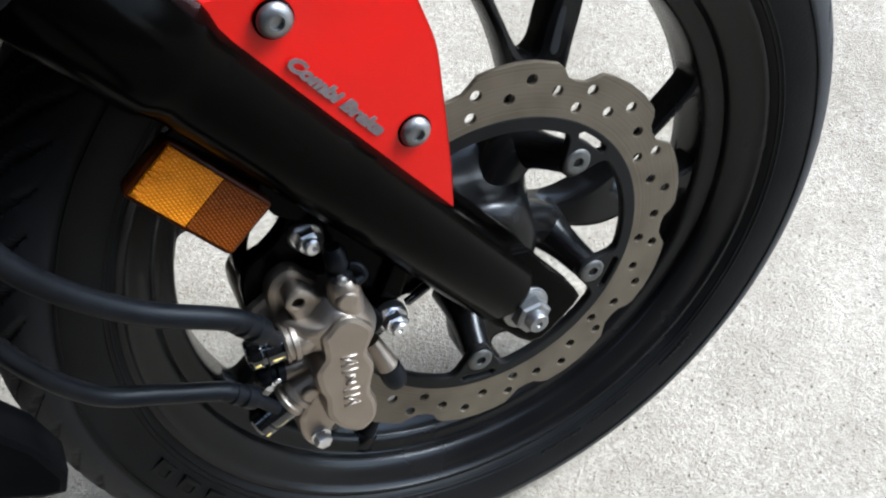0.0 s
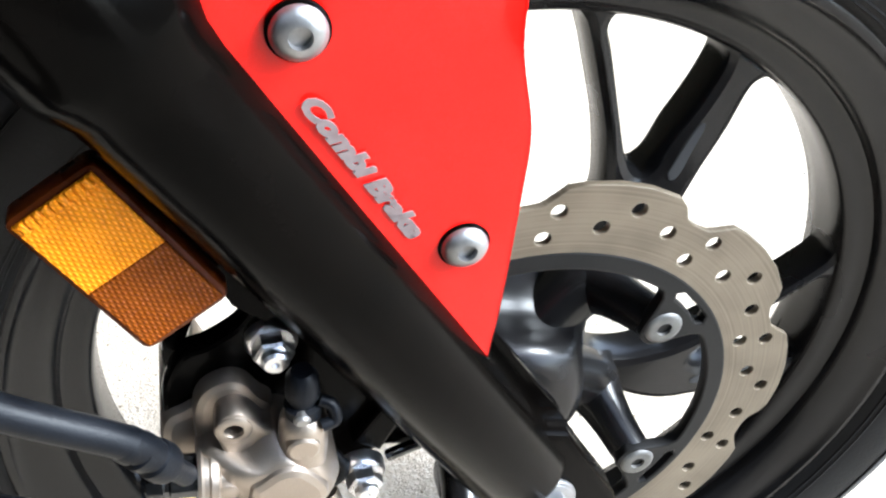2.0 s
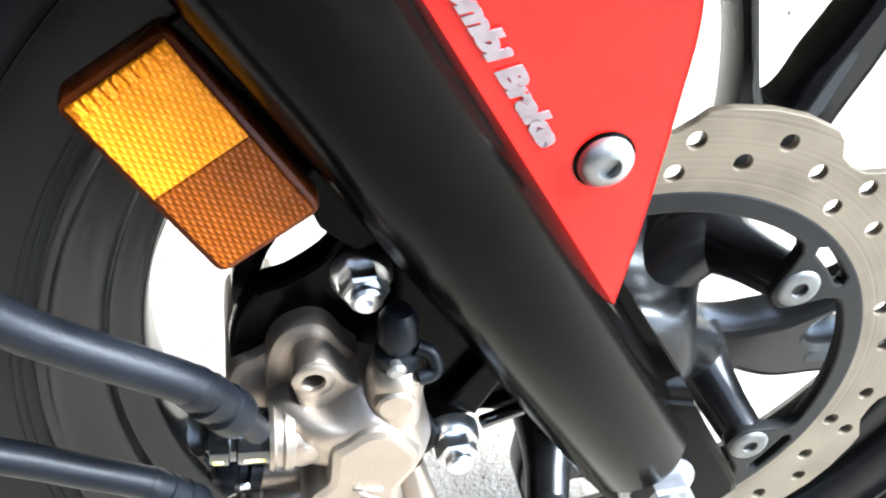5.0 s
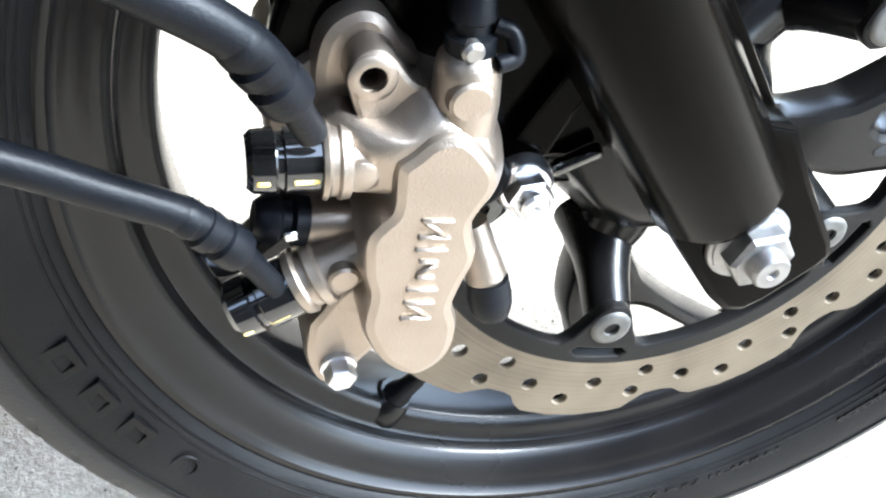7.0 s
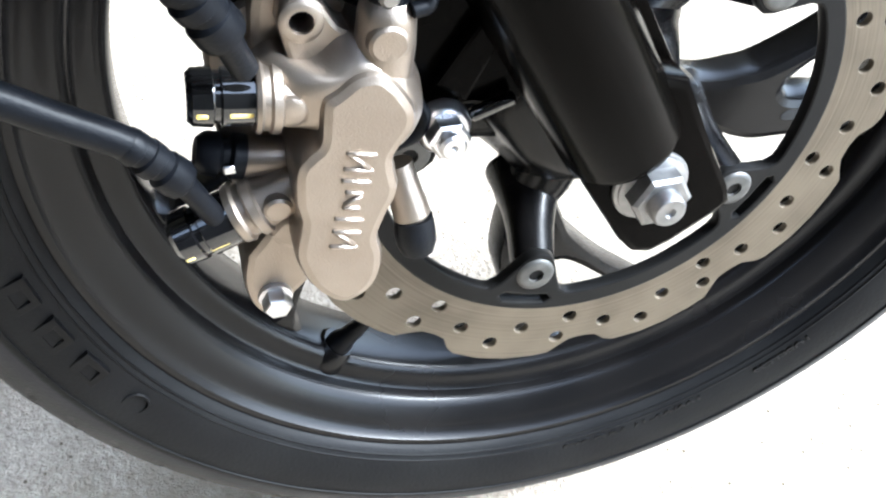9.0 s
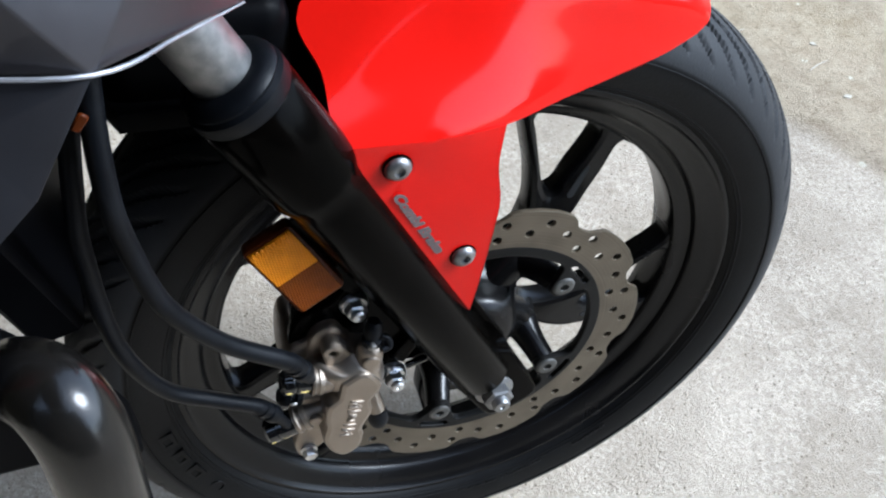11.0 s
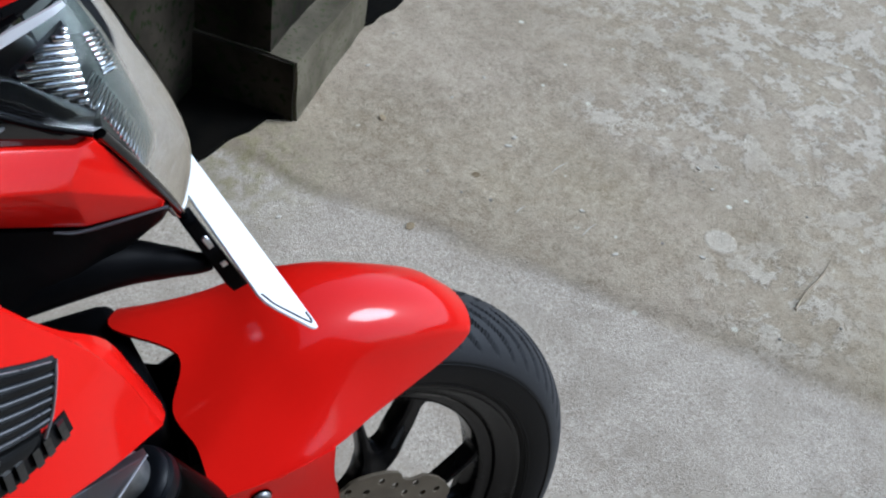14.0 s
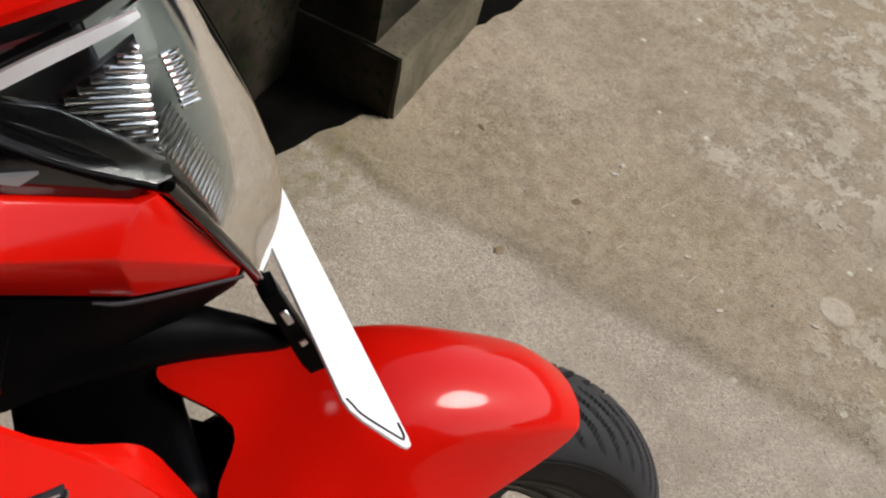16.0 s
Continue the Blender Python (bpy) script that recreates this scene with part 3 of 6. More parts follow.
# Invented walls out of view, placed to darken reflections and bounced light.
for nm, m, size in (("wall_south", pose(-2.9, -2.6, 0), (9, 0.2, 3.3)), ("wall_west", pose(-4.0, 0, 0, 0, 0, 90), (9, 0.2, 1.3)), ("wall_east", pose(9.0, 0, 0, 0, 0, 90), (16, 0.2, 1.6))):
    me = bpy.data.meshes.new(nm)
    b = rounded_box(size, 0.01, Matrix.Translation((0, 0, size[2] / 2 - 0.05)), 1)
    b.to_mesh(me)
    b.free()
    me.materials.append(UNSEEN_WALL)
    ob = tagged(new(nm, me), "added unseen wall that darkens reflections", "wall", kind="structure")
    ob.matrix_world = m
# Invented slab out of view, blocking part of the overhead sky light.
me = bpy.data.meshes.new("ceiling")
b = rounded_box((1.9, 6.0, 0.12), 0.01, pose(-0.75, 0.5, 3.14), 1)
b.to_mesh(me)
b.free()
me.materials.append(UNSEEN_WALL)
tagged(new("ceiling", me), "added unseen slab that blocks the sky over the motorcycle", "roof", kind="structure")

# ---- motorcycle ----
moto = tagged(new("motorcycle"), "red and black motorcycle leaning on its stand on concrete", "motorcycle")
moto.matrix_world = BIKE


def P(r, a, y=0.0):
    return (r * math.cos(radians(a)), y, r * math.sin(radians(a)))


def R2(r, a):
    return (r * math.cos(radians(a)), r * math.sin(radians(a)))


# front wheel
def make_tyre():
    half = [(0.2230, -0.034), (0.2262, -0.0392), (0.2300, -0.0440), (0.236, -0.0478), (0.246, -0.0506), (0.255, -0.0516), (0.2635, -0.0506), (0.271, -0.0476), (0.2785, -0.0425), (0.286, -0.034), (0.2915, -0.024), (0.295, -0.0125), (0.2965, 0.0)]
    right = [tuple(v) for v in smooth_path(half, 5)]
    prof = right + [(r, -y) for r, y in right[-2::-1]]
    k, n = len(prof), 1620
    th = np.linspace(0, 2 * np.pi, n, endpoint=False)[:, None]
    r, y = np.array([p[0] for p in prof])[None, :], np.array([p[1] for p in prof])[None, :]
    ay, flank = np.abs(y), np.where(y < 0, 0.0, 0.5)
    run = np.cumsum(np.hypot(np.diff(r[0], prepend=r[0, 0]), np.diff(y[0], prepend=y[0, 0])))
    run = np.abs(run - run[k // 2])[None, :]
    pitch = 2 * np.pi / 64
    # two families of slanted tread grooves
    cut = np.zeros((n, k))
    for shift, lean, lo, hi, wide, every in ((0.0, 6.5, 0.003, 0.044, 0.13, 1.0), (0.5, 5.0, 0.020, 0.056, 0.11, 1.0)):
        ph = ((th + lean * run) / pitch + flank + shift) % every
        along_y = np.clip((run - lo) / 0.004, 0, 1) * np.clip((hi - run) / 0.008, 0, 1)
        cut = np.maximum(cut, np.clip((wide * (0.4 + 0.6 * along_y) - np.abs(ph - 0.5)) / 0.022, 0, 1) * along_y)
    rr = r - 0.0055 * cut
    v = np.stack([rr * np.cos(th), np.broadcast_to(y, rr.shape) + 0 * rr, rr * np.sin(th)], -1).reshape(-1, 3)
    faces = [(i * k + j, i * k + j + 1, ((i + 1) % n) * k + j + 1, ((i + 1) % n) * k + j) for i in range(n) for j in range(k - 1)]
    me = bpy.data.meshes.new("tyre")
    me.from_pydata(v.tolist(), [], faces)
    me.shade_smooth()
    return me


tyre = part("tyre", make_tyre(), RUBBER, moto, "black tubeless tyre with slanted tread grooves")
for r, y in ((0.2318, -0.0452), (0.2345, -0.0468), (0.2585, -0.0516)):
    part("moulded_ring", lathe([(r - 0.0009, y + 0.0008), (r - 0.0005, y - 0.0007), (r + 0.0005, y - 0.0007), (r + 0.0009, y + 0.0008)], 180), RUBBER, tyre)
SIDE = Matrix.Translation((0, -0.0483, 0))
part("lettering", lettering("100/80-17 M/C 52S", 0.0112, 0.0014, SIDE, bend=(0.2365, -65.5)), RUBBER, tyre, "moulded size lettering")
part("lettering", lettering("TUBELESS", 0.0090, 0.0014, Matrix.Translation((0, -0.0489, 0)), bend=(0.2375, -48.5)), RUBBER, tyre, "moulded lettering")
for a in (-170, -164, -158):
    part("maker_mark", plate([R2(0.2380, a), R2(0.2500, a + 0.6), R2(0.2500, a + 4.4), R2(0.2380, a + 3.8)], -0.0512, -0.0480, [[R2(0.2412, a + 1.3), R2(0.2468, a + 1.6), R2(0.2468, a + 3.4), R2(0.2412, a + 3.1)]], bevel=0.0005), RUBBER, tyre, "plain moulded bar")
part("moulded_ring", lathe([(0.0052, 0.0), (0.0056, -0.0009), (0.0064, -0.0009), (0.0068, 0.0)], 28, Matrix.Translation(P(0.2440, -148.5, -0.0500))), RUBBER, tyre)

rim_half = [(0.2290, -0.0388), (0.2284, -0.0408), (0.2262, -0.0418), (0.2236, -0.0412), (0.2222, -0.0392), (0.2200, -0.0374), (0.2172, -0.0362), (0.2140, -0.0348), (0.2085, -0.0316), (0.2050, -0.0290), (0.2036, -0.0262), (0.2030, -0.0228), (0.2012, -0.0212), (0.1960, -0.0205), (0.1918, -0.0190), (0.1898, -0.0160), (0.1890, -0.0060), (0.1890, 0)]
rim = part("rim", lathe(rim_half + [(r, -y) for r, y in rim_half[-2::-1]], 200), WHEELBLACK, moto, "black cast alloy rim")
Y_SPOKE = [(0.036, 72), (0.050, 64.5), (0.060, 59.5), (0.070, 57.8), (0.082, 58.5), (0.095, 61.0), (0.1071, 63.4), (0.1333, 70.6), (0.1584, 76.5), (0.1770, 79.9), (0.1860, 81.8), (0.1895, 84.2), (0.195, 88.0), (0.196, 73.0), (0.1912, 75.2), (0.1875, 76.9), (0.1811, 77.1), (0.1718, 75.3), (0.1479, 70.0), (0.1300, 64.4), (0.1235, 61.2), (0.1212, 58.8), (0.1222, 56.6), (0.1298, 55.8), (0.1447, 57.0), (0.1631, 57.5), (0.1790, 58.4), (0.1870, 59.6), (0.1905, 61.8), (0.196, 66), (0.196, 46.0), (0.1912, 49.4), (0.1870, 51.2), (0.1800, 51.9), (0.1613, 49.5), (0.1391, 46.5), (0.1194, 42.6), (0.100, 41.0), (0.082, 41.4), (0.070, 41.0), (0.058, 37.5), (0.036, 28)]
POCKET = [(0.1290, 53.0), (0.1420, 54.4), (0.1545, 55.2), (0.1560, 54.0), (0.1440, 52.4), (0.1310, 50.4), (0.1268, 51.2)]
for k in range(5):
    spoke = part("spoke", plate([R2(r, a + 72 * k) for r, a in Y_SPOKE], -0.0150, 0.0090, bevel=0.0052, rounded=True), WHEELBLACK, rim, "forked black spoke")
    # No hollow is cut: a dark sheet paints the pocket's shade.
    part("pocket", plate([R2(r, a + 72 * k) for r, a in POCKET], -0.0154, -0.0140, bevel=0.0004, rounded=True), RECESS_SHADE, spoke, "flat dark sheet painting the shade of a cast pocket")
BOLT_A = (37.7, -34.3, -106.3, -178.3, 109.7)


def cast_hub():
    """A cast hub whose flank swells towards each of the five disc arms."""
    prof = [(0.012, -0.0535), (0.026, -0.0535), (0.0320, -0.0520), (0.0375, -0.0480), (0.0410, -0.0420), (0.0430, -0.0360), (0.0460, -0.0290), (0.0505, -0.0215), (0.0530, -0.0140), (0.0540, -0.0060), (0.0535, 0.0080), (0.0450, 0.0200), (0.0340, 0.0300), (0.0330, 0.0450), (0.0300, 0.0480), (0.012, 0.0480)]
    bm = lathe(smooth_path(prof, 3), 150, closed=False)
    for v in bm.verts:
        r, a = math.hypot(v.co.x, v.co.z), math.degrees(math.atan2(v.co.z, v.co.x))
        if -0.050 < v.co.y < 0.0 and r > 0.028:
            near = math.cos(radians(5 * (a - BOLT_A[0])))
            w = math.sin(math.pi * (v.co.y + 0.050) / 0.050)
            f = 1 + w * (0.085 * near + 0.04 * near * near - 0.03)
            v.co.x, v.co.z = v.co.x * f, v.co.z * f
    return bm


hub = part("hub", cast_hub(), WHEELBLACK, rim, "black cast hub")
for a in BOLT_A:
    part("disc_arm", turned(P(0.0625, a + 6, -0.0080), P(0.0828, a, -0.0560), [(0, 0.0), (0, 0.0200), (0.008, 0.0172), (0.016, 0.0145), (0.024, 0.0124), (0.034, 0.0110), (0.046, 0.0103), (0.0510, 0.0098), (0.0520, 0.0)], 28), WHEELBLACK, rim, "black arm carrying the disc")
    part("web", tube([(*P(0.026, a + 14, -0.0200), 0.0190), (*P(0.044, a + 11, -0.0175), 0.0165), (*P(0.058, a + 8, -0.0150), 0.0165), (*P(0.070, a + 5, -0.0130), 0.0150), (*P(0.078, a + 6, -0.0100), 0.0110)], 24, 6), WHEELBLACK, rim, "cast web between hub and arm")
valve = part("valve_stem", turned(P(0.1880, -125.4, -0.0130), P(0.1590, -125.4, -0.0200), [(0, 0), (0, 0.0070), (0.004, 0.0066), (0.008, 0.0052), (0.018, 0.0046), (0.020, 0.0040), (0.029, 0.0040), (0.030, 0.003), (0.030, 0)], 22), HOSE, rim, "black rubber valve stem")
part("valve_boss", turned(P(0.2060, -125.4, -0.0090), P(0.1868, -125.4, -0.0125), [(0, 0), (0, 0.0135), (0.010, 0.0120), (0.016, 0.0105), (0.0190, 0.0085), (0.0190, 0)], 28), WHEELBLACK, rim)

# brake disc
T0 = -22.29


def disc_outline():
    shape = [(-0.5, 0.1368), (1.5, 0.1328), (4.0, 0.1290), (7.5, 0.1286), (10.0, 0.1300), (12.0, 0.1350), (14.0, 0.1376), (20.0, 0.1390), (26.0, 0.1390), (32.0, 0.1380)]
    return [R2(r, T0 + 36 * k + a) for k in range(10) for a, r in shape]


def disc_holes():
    return [(*R2(r, T0 + 36 * k + a), 0.0035) for k in range(10) for a, r in ((0.6, 0.1257), (3.06, 0.1127), (11.9, 0.1210), (20.86, 0.1281), (27.0, 0.1176))]


disc = part("brake_disc", plate(disc_outline(), -0.0597, -0.0563, [[R2(0.1045, a) for a in range(0, 360, 4)], *disc_holes()], bevel=0.0004), DISC, moto, "tan drilled wave-edged brake disc")


def carrier_inner(a):
    d = min(abs((a - b + 180) % 360 - 180) for b in BOLT_A)
    return 0.0955 - 0.0240 * math.exp(-(d / 8.6) ** 4)


slots = []
for b in BOLT_A:
    for lo, hi, r0, r1 in ((-7.6, 7.8, 0.0958, 0.1008),):
        slots.append([R2(r1, b + lo + 1.5), R2(r1, b), R2(r1, b + hi - 1.5), R2((r0 + r1) / 2, b + hi), R2(r0, b + hi - 1.2), R2(r0, b), R2(r0, b + lo + 1.2), R2((r0 + r1) / 2, b + lo)])
part("carrier", plate([R2(0.1052, a) for a in range(0, 360, 3)], -0.0600, -0.0535, [[R2(carrier_inner(a), a) for a in range(0, 360, 2)], *slots], bevel=0.0012), CARRIERBLACK, disc, "black disc carrier with five lugs")
for a in BOLT_A:
    c, o = P(0.0828, a, -0.0590), P(0.0828, a, -0.0640)
    part("disc_bolt", turned(c, o, [(0, 0), (0, 0.0090), (0.0012, 0.0090), (0.0021, 0.0082), (0.0024, 0.0066), (0.0024, 0.0036), (0.0004, 0.0033), (0.0004, 0)], 28), BOLTGREY, disc, "dull grey socket bolt")

# right fork leg
RAKE, FY = 30.3, -0.088


def F(d, off=0.0, y=FY):
    """A point on the fork's line, d up from the axle, off ahead of it."""
    s, c = math.sin(radians(RAKE)), math.cos(radians(RAKE))
    return (-d * s + off * c, y, d * c + off * s)


fork = part("fork_leg", turned(F(0.014), F(0.33), [(0, 0), (0, 0.019), (0.003, 0.0218), (0.006, 0.0228), (0.235, 0.0232), (0.243, 0.0240), (0.250, 0.0265), (0.255, 0.0275), (0.313, 0.0275), (0.316, 0.0262), (0.316, 0)], 64), BLACK, moto, "black fork slider")
part("dust_seal", turned(F(0.329), F(0.36), [(0, 0), (0, 0.0262), (0.002, 0.0275), (0.009, 0.0275), (0.011, 0.0255), (0.013, 0.0262), (0.016, 0.0248), (0.019, 0.0195), (0.019, 0)], 48), HOSE, fork, "black rubber dust seal")
part("stanchion", rod(F(0.30), F(0.49), 0.0168, 40), NUTSTEEL, fork, "grey metal fork tube")
lug = [(-0.040, 0.028), (-0.024, -0.006), (-0.0065, -0.034), (0.0, -0.0415), (0.008, -0.0435), (0.016, -0.040), (0.034, -0.0275), (0.0385, -0.0225), (0.036, -0.015), (0.020, 0.013), (0.008, 0.036), (-0.018, 0.045)]
part("axle_lug", plate([(x, z + 0.006) for x, z in lug], -0.0985, -0.0800, bevel=0.003), BLACK, fork, "flattened black axle lug")
part("washer", rod((0.0, -0.0982, 0.0), (0.0, -0.1008, 0.0), 0.0150), NUTSTEEL, fork)
nut = part("axle_nut", hexagon((0, -0.1010, 0), (0, -0.1105, 0), 0.0118), NUTSTEEL, fork, "grey hexagonal axle nut")
part("flange", turned((0, -0.1006, 0), (0, -0.1030, 0), [(0, 0), (0, 0.0135), (0.0012, 0.0135), (0.0024, 0.0112), (0.0024, 0)], 36), NUTSTEEL, nut)
part("axle_end", turned((0, -0.110, 0), (0, -0.118, 0), [(0, 0), (0, 0.0068), (0.005, 0.0066), (0.0062, 0.0058), (0.0062, 0.0022), (0.005, 0.0016), (0.005, 0)], 24), NUTSTEEL, fork, "threaded axle end")
part("axle", rod((0, -0.09, 0), (0, 0.10, 0), 0.0085), STEEL, fork)
part("spacer", rod((0, -0.0805, 0), (0, -0.047, 0), 0.0145), BLACK, fork)
part("fork_rib", plate([F(0.030, 0.021)[::2], F(0.030, 0.0285)[::2], F(0.105, 0.0275)[::2], F(0.112, 0.021)[::2]], -0.0830, -0.0770, bevel=0.0008), BLACK, fork, "black rib along the slider")

# mudguard
def make_fender():
    def arch(xl, wide, zl, xc, zc, cap, drop, shift=0.0):
        """Half a section: a straight flank up to the shoulder, then a rounded cap."""
        half = [(-wide, 0.0), (-(cap + (wide - cap) * 0.42), 0.5 * (zc - drop - zl)), (-cap * 0.95, zc - drop - zl), (-cap * 0.56, zc - drop * 0.28 - zl), (0.0, zc - zl)]
        half = [(xl + (xc - xl) * h / (zc - zl), y, zl + h) for y, h in half]
        return [(x, y + shift * (z - zl) / (zc - zl), z) for x, y, z in half + [(x, -y, z) for x, y, z in half[-2::-1]]]

    rows = [arch(0.122, 0.041, 0.2565, 0.1405, 0.269, 0.038, 0.006), arch(0.097, 0.0480, 0.2500, 0.1090, 0.2965, 0.043, 0.017), arch(0.060, 0.0575, 0.2455, 0.067, 0.3165, 0.0480, 0.022),
            arch(0.020, 0.0685, 0.2425, 0.020, 0.331, 0.0510, 0.023, 0.003), arch(-0.020, 0.0820, 0.241, -0.026, 0.334, 0.0545, 0.023, 0.006), arch(-0.066, 0.0915, 0.243, -0.068, 0.3225, 0.0575, 0.020, 0.010)]
    rows.append([(-0.121, -0.0915, 0.246), (-0.1212, -0.077, 0.262), (-0.1215, -0.062, 0.2755), (-0.128, -0.038, 0.2920), (-0.1103, -0.0058, 0.3120), (-0.1440, 0.0393, 0.3140), (-0.132, 0.0740, 0.2990), (-0.1237, 0.093, 0.279), (-0.121, 0.0965, 0.246)])
    return skin(rows, 0.0025, sub=5, inward=(0, 0, -1))


fender = part("front_mudguard", make_fender(), RED, moto, "glossy red plastic front mudguard")
rear = [(-0.121, -0.0915, 0.246), (-0.107, -0.0928, 0.2190), (-0.0927, -0.0932, 0.1945), (-0.078, -0.0935, 0.1700), (-0.043, -0.0935, 0.1150), (-0.0300, -0.0935, 0.0935)]
fore = [(-0.0225, -0.0850, 0.241), (-0.0242, -0.0888, 0.2160), (-0.0203, -0.0912, 0.1890), (-0.0217, -0.0925, 0.1650), (-0.0255, -0.0932, 0.1186), (-0.0288, -0.0935, 0.0925)]
plate_rows = [[tuple((1 - w) * a + w * b for a, b in zip(p, q)) for w in (0, 0.33, 0.66, 0.97)] + [q, (q[0] + 0.0012, q[1] + 0.0035, q[2])] for p, q in zip(rear, fore)]
plate_rows[0] = [(-0.121, -0.0915, 0.246), (-0.088, -0.0923, 0.2443), (-0.054, -0.0905, 0.2425), (-0.0240, -0.0853, 0.241), (-0.0225, -0.0850, 0.241), (-0.0212, -0.0815, 0.241)]
part("side_plate", skin(plate_rows, 0.003, sub=6), RED, fender, "red side plate with two bolts")
for x, z in ((-0.0400, 0.1488), (-0.0872, 0.2290)):
    part("grommet", turned((x, -0.0925, z), (x, -0.0950, z), [(0, 0), (0, 0.0088), (0.0010, 0.0088), (0.0016, 0.0080), (0.0016, 0)], 28), BLACK, fender, "black rubber ring")
    part("button_bolt", turned((x, -0.0940, z), (x, -0.100, z), [(0, 0), (0, 0.0079), (0.0010, 0.0078), (0.0026, 0.0066), (0.0036, 0.0047), (0.0038, 0.0033), (0.0016, 0.0031), (0.0016, 0)], 32), NUTSTEEL, fender, "domed socket bolt")
d = Vector((0.504, 0, -0.864))
u = Vector((0.864, 0, 0.504))
TEXT = Matrix(((d.x * 1.36, u.x, 0, -0.0892), (d.y, u.y, -1, -0.0938), (d.z * 1.36, u.z, 0, 0.2085), (0, 0, 0, 1)))
part("lettering", lettering("Combi Brake", 0.0084, 0.0004, TEXT, shear=0.25, bold=0.065), LETTERGREY, fender, "grey printed lettering", smooth=False)

# amber reflector
rt, rr_, rb, rl = (-0.1462, 0.1917), (-0.1160, 0.1470), (-0.1432, 0.1290), (-0.1735, 0.1765)


def on_reflector(a, b):
    """a runs along the long side, b across it, both 0 to 1."""
    return tuple(rl[i] + a * (rb[i] - rl[i]) + b * (rt[i] - rl[i]) for i in (0, 1))


reflector = part("reflector", plate([on_reflector(*p) for p in ((-0.012, 0.09), (-0.012, 0.91), (-0.004, 0.965), (0.012, 1.0), (0.04, 1.02), (0.96, 1.02), (0.988, 1.0), (1.004, 0.965), (1.012, 0.91), (1.012, 0.09), (1.004, 0.035), (0.988, 0.0), (0.96, -0.02), (0.04, -0.02), (0.012, 0.0), (-0.004, 0.035))], -0.0925, -0.0835, bevel=0.0015), AMBERFRAME, moto, "amber side reflector in a dark rim")
part("lens", plate([on_reflector(*p) for p in ((0.025, 0.05), (0.025, 0.95), (0.53, 0.95), (0.53, 0.05))], -0.0937, -0.0920, bevel=0.0005), AMBER, reflector, "bright ribbed amber half")
part("lens", plate([on_reflector(*p) for p in ((0.535, 0.05), (0.535, 0.95), (0.975, 0.95), (0.975, 0.05))], -0.0935, -0.0918, bevel=0.0005), AMBERDARK, reflector, "dark ribbed amber half")
for k in range(9):
    part("prism", rounded_box((0.0022, 0.0016, 0.0042), 0.0004, Matrix.Translation((*[on_reflector(0.055, 0.14 + 0.09 * k)[i] for i in (0,)], -0.0941, on_reflector(0.055, 0.14 + 0.09 * k)[1])) @ Euler((0, radians(-31), 0)).to_matrix().to_4x4(), 1), AMBER, reflector, "bright amber prism")
for ob in (reflector, *reflector.children):
    ob.data.transform(Matrix(((1, 0, 0, 0), (0, 1, 0.20, -0.032), (0, 0, 1, 0), (0, 0, 0, 1))))
part("bracket", plate([(-0.150, 0.190), (-0.138, 0.196), (-0.108, 0.150), (-0.098, 0.122), (-0.106, 0.118), (-0.116, 0.128), (-0.122, 0.146)], -0.0835, -0.0805, bevel=0.0006), BLACK, reflector, "black sheet-metal bracket")

# caliper and its black bracket
stay = part("caliper_stay", plate([(-0.148, 0.058), (-0.146, 0.083), (-0.137, 0.101), (-0.127, 0.105), (-0.116, 0.112), (-0.107, 0.1225), (-0.098, 0.122), (-0.088, 0.130), (-0.065, 0.098), (-0.047, 0.062), (-0.042, 0.036), (-0.052, 0.028), (-0.066, 0.031), (-0.078, 0.024), (-0.090, 0.030), (-0.110, 0.020), (-0.140, 0.020)], -0.0780, -0.0680, bevel=0.002, rounded=True), BLACK, moto, "black cast caliper bracket")
part("stay_arm", plate([(-0.079, 0.045), (-0.0645, 0.066), (-0.052, 0.090), (-0.044, 0.084), (-0.058, 0.056), (-0.068, 0.037)], -0.0845, -0.0760, bevel=0.0015), BLACK, stay)
part("stay_pin", rod((-0.0655, -0.082, 0.0295), (-0.0495, -0.082, 0.0350), 0.0026), GLOSSBLACK, stay)
part("guard_ring", lathe([(0.046, 0.0), (0.046, -0.006), (0.042, -0.008), (0.038, -0.006), (0.036, 0.0)], 48, Matrix.Translation((-0.098, -0.062, 0.090))), BLACK, stay)
for x, y, z in ((-0.1048, -0.080, 0.1052), (-0.0766, -0.088, 0.0300)):
    part("flange", turned((x, y + 0.004, z), (x, y - 0.004, z), [(0, 0), (0, 0.0098), (0.0045, 0.0094), (0.006, 0.008), (0.006, 0)], 28), STEEL, stay, "steel bolt flange")
    part("hex_head", hexagon((x, y - 0.0015, z), (x, y - 0.0085, z), 0.0074), STEEL, stay, "hexagonal bolt head")
    part("bolt_end", turned((x, y - 0.008, z), (x, y - 0.0125, z), [(0, 0), (0, 0.0050), (0.003, 0.0048), (0.004, 0.0038), (0.004, 0.0014), (0.002, 0)], 20), STEEL, stay, "threaded bolt end")

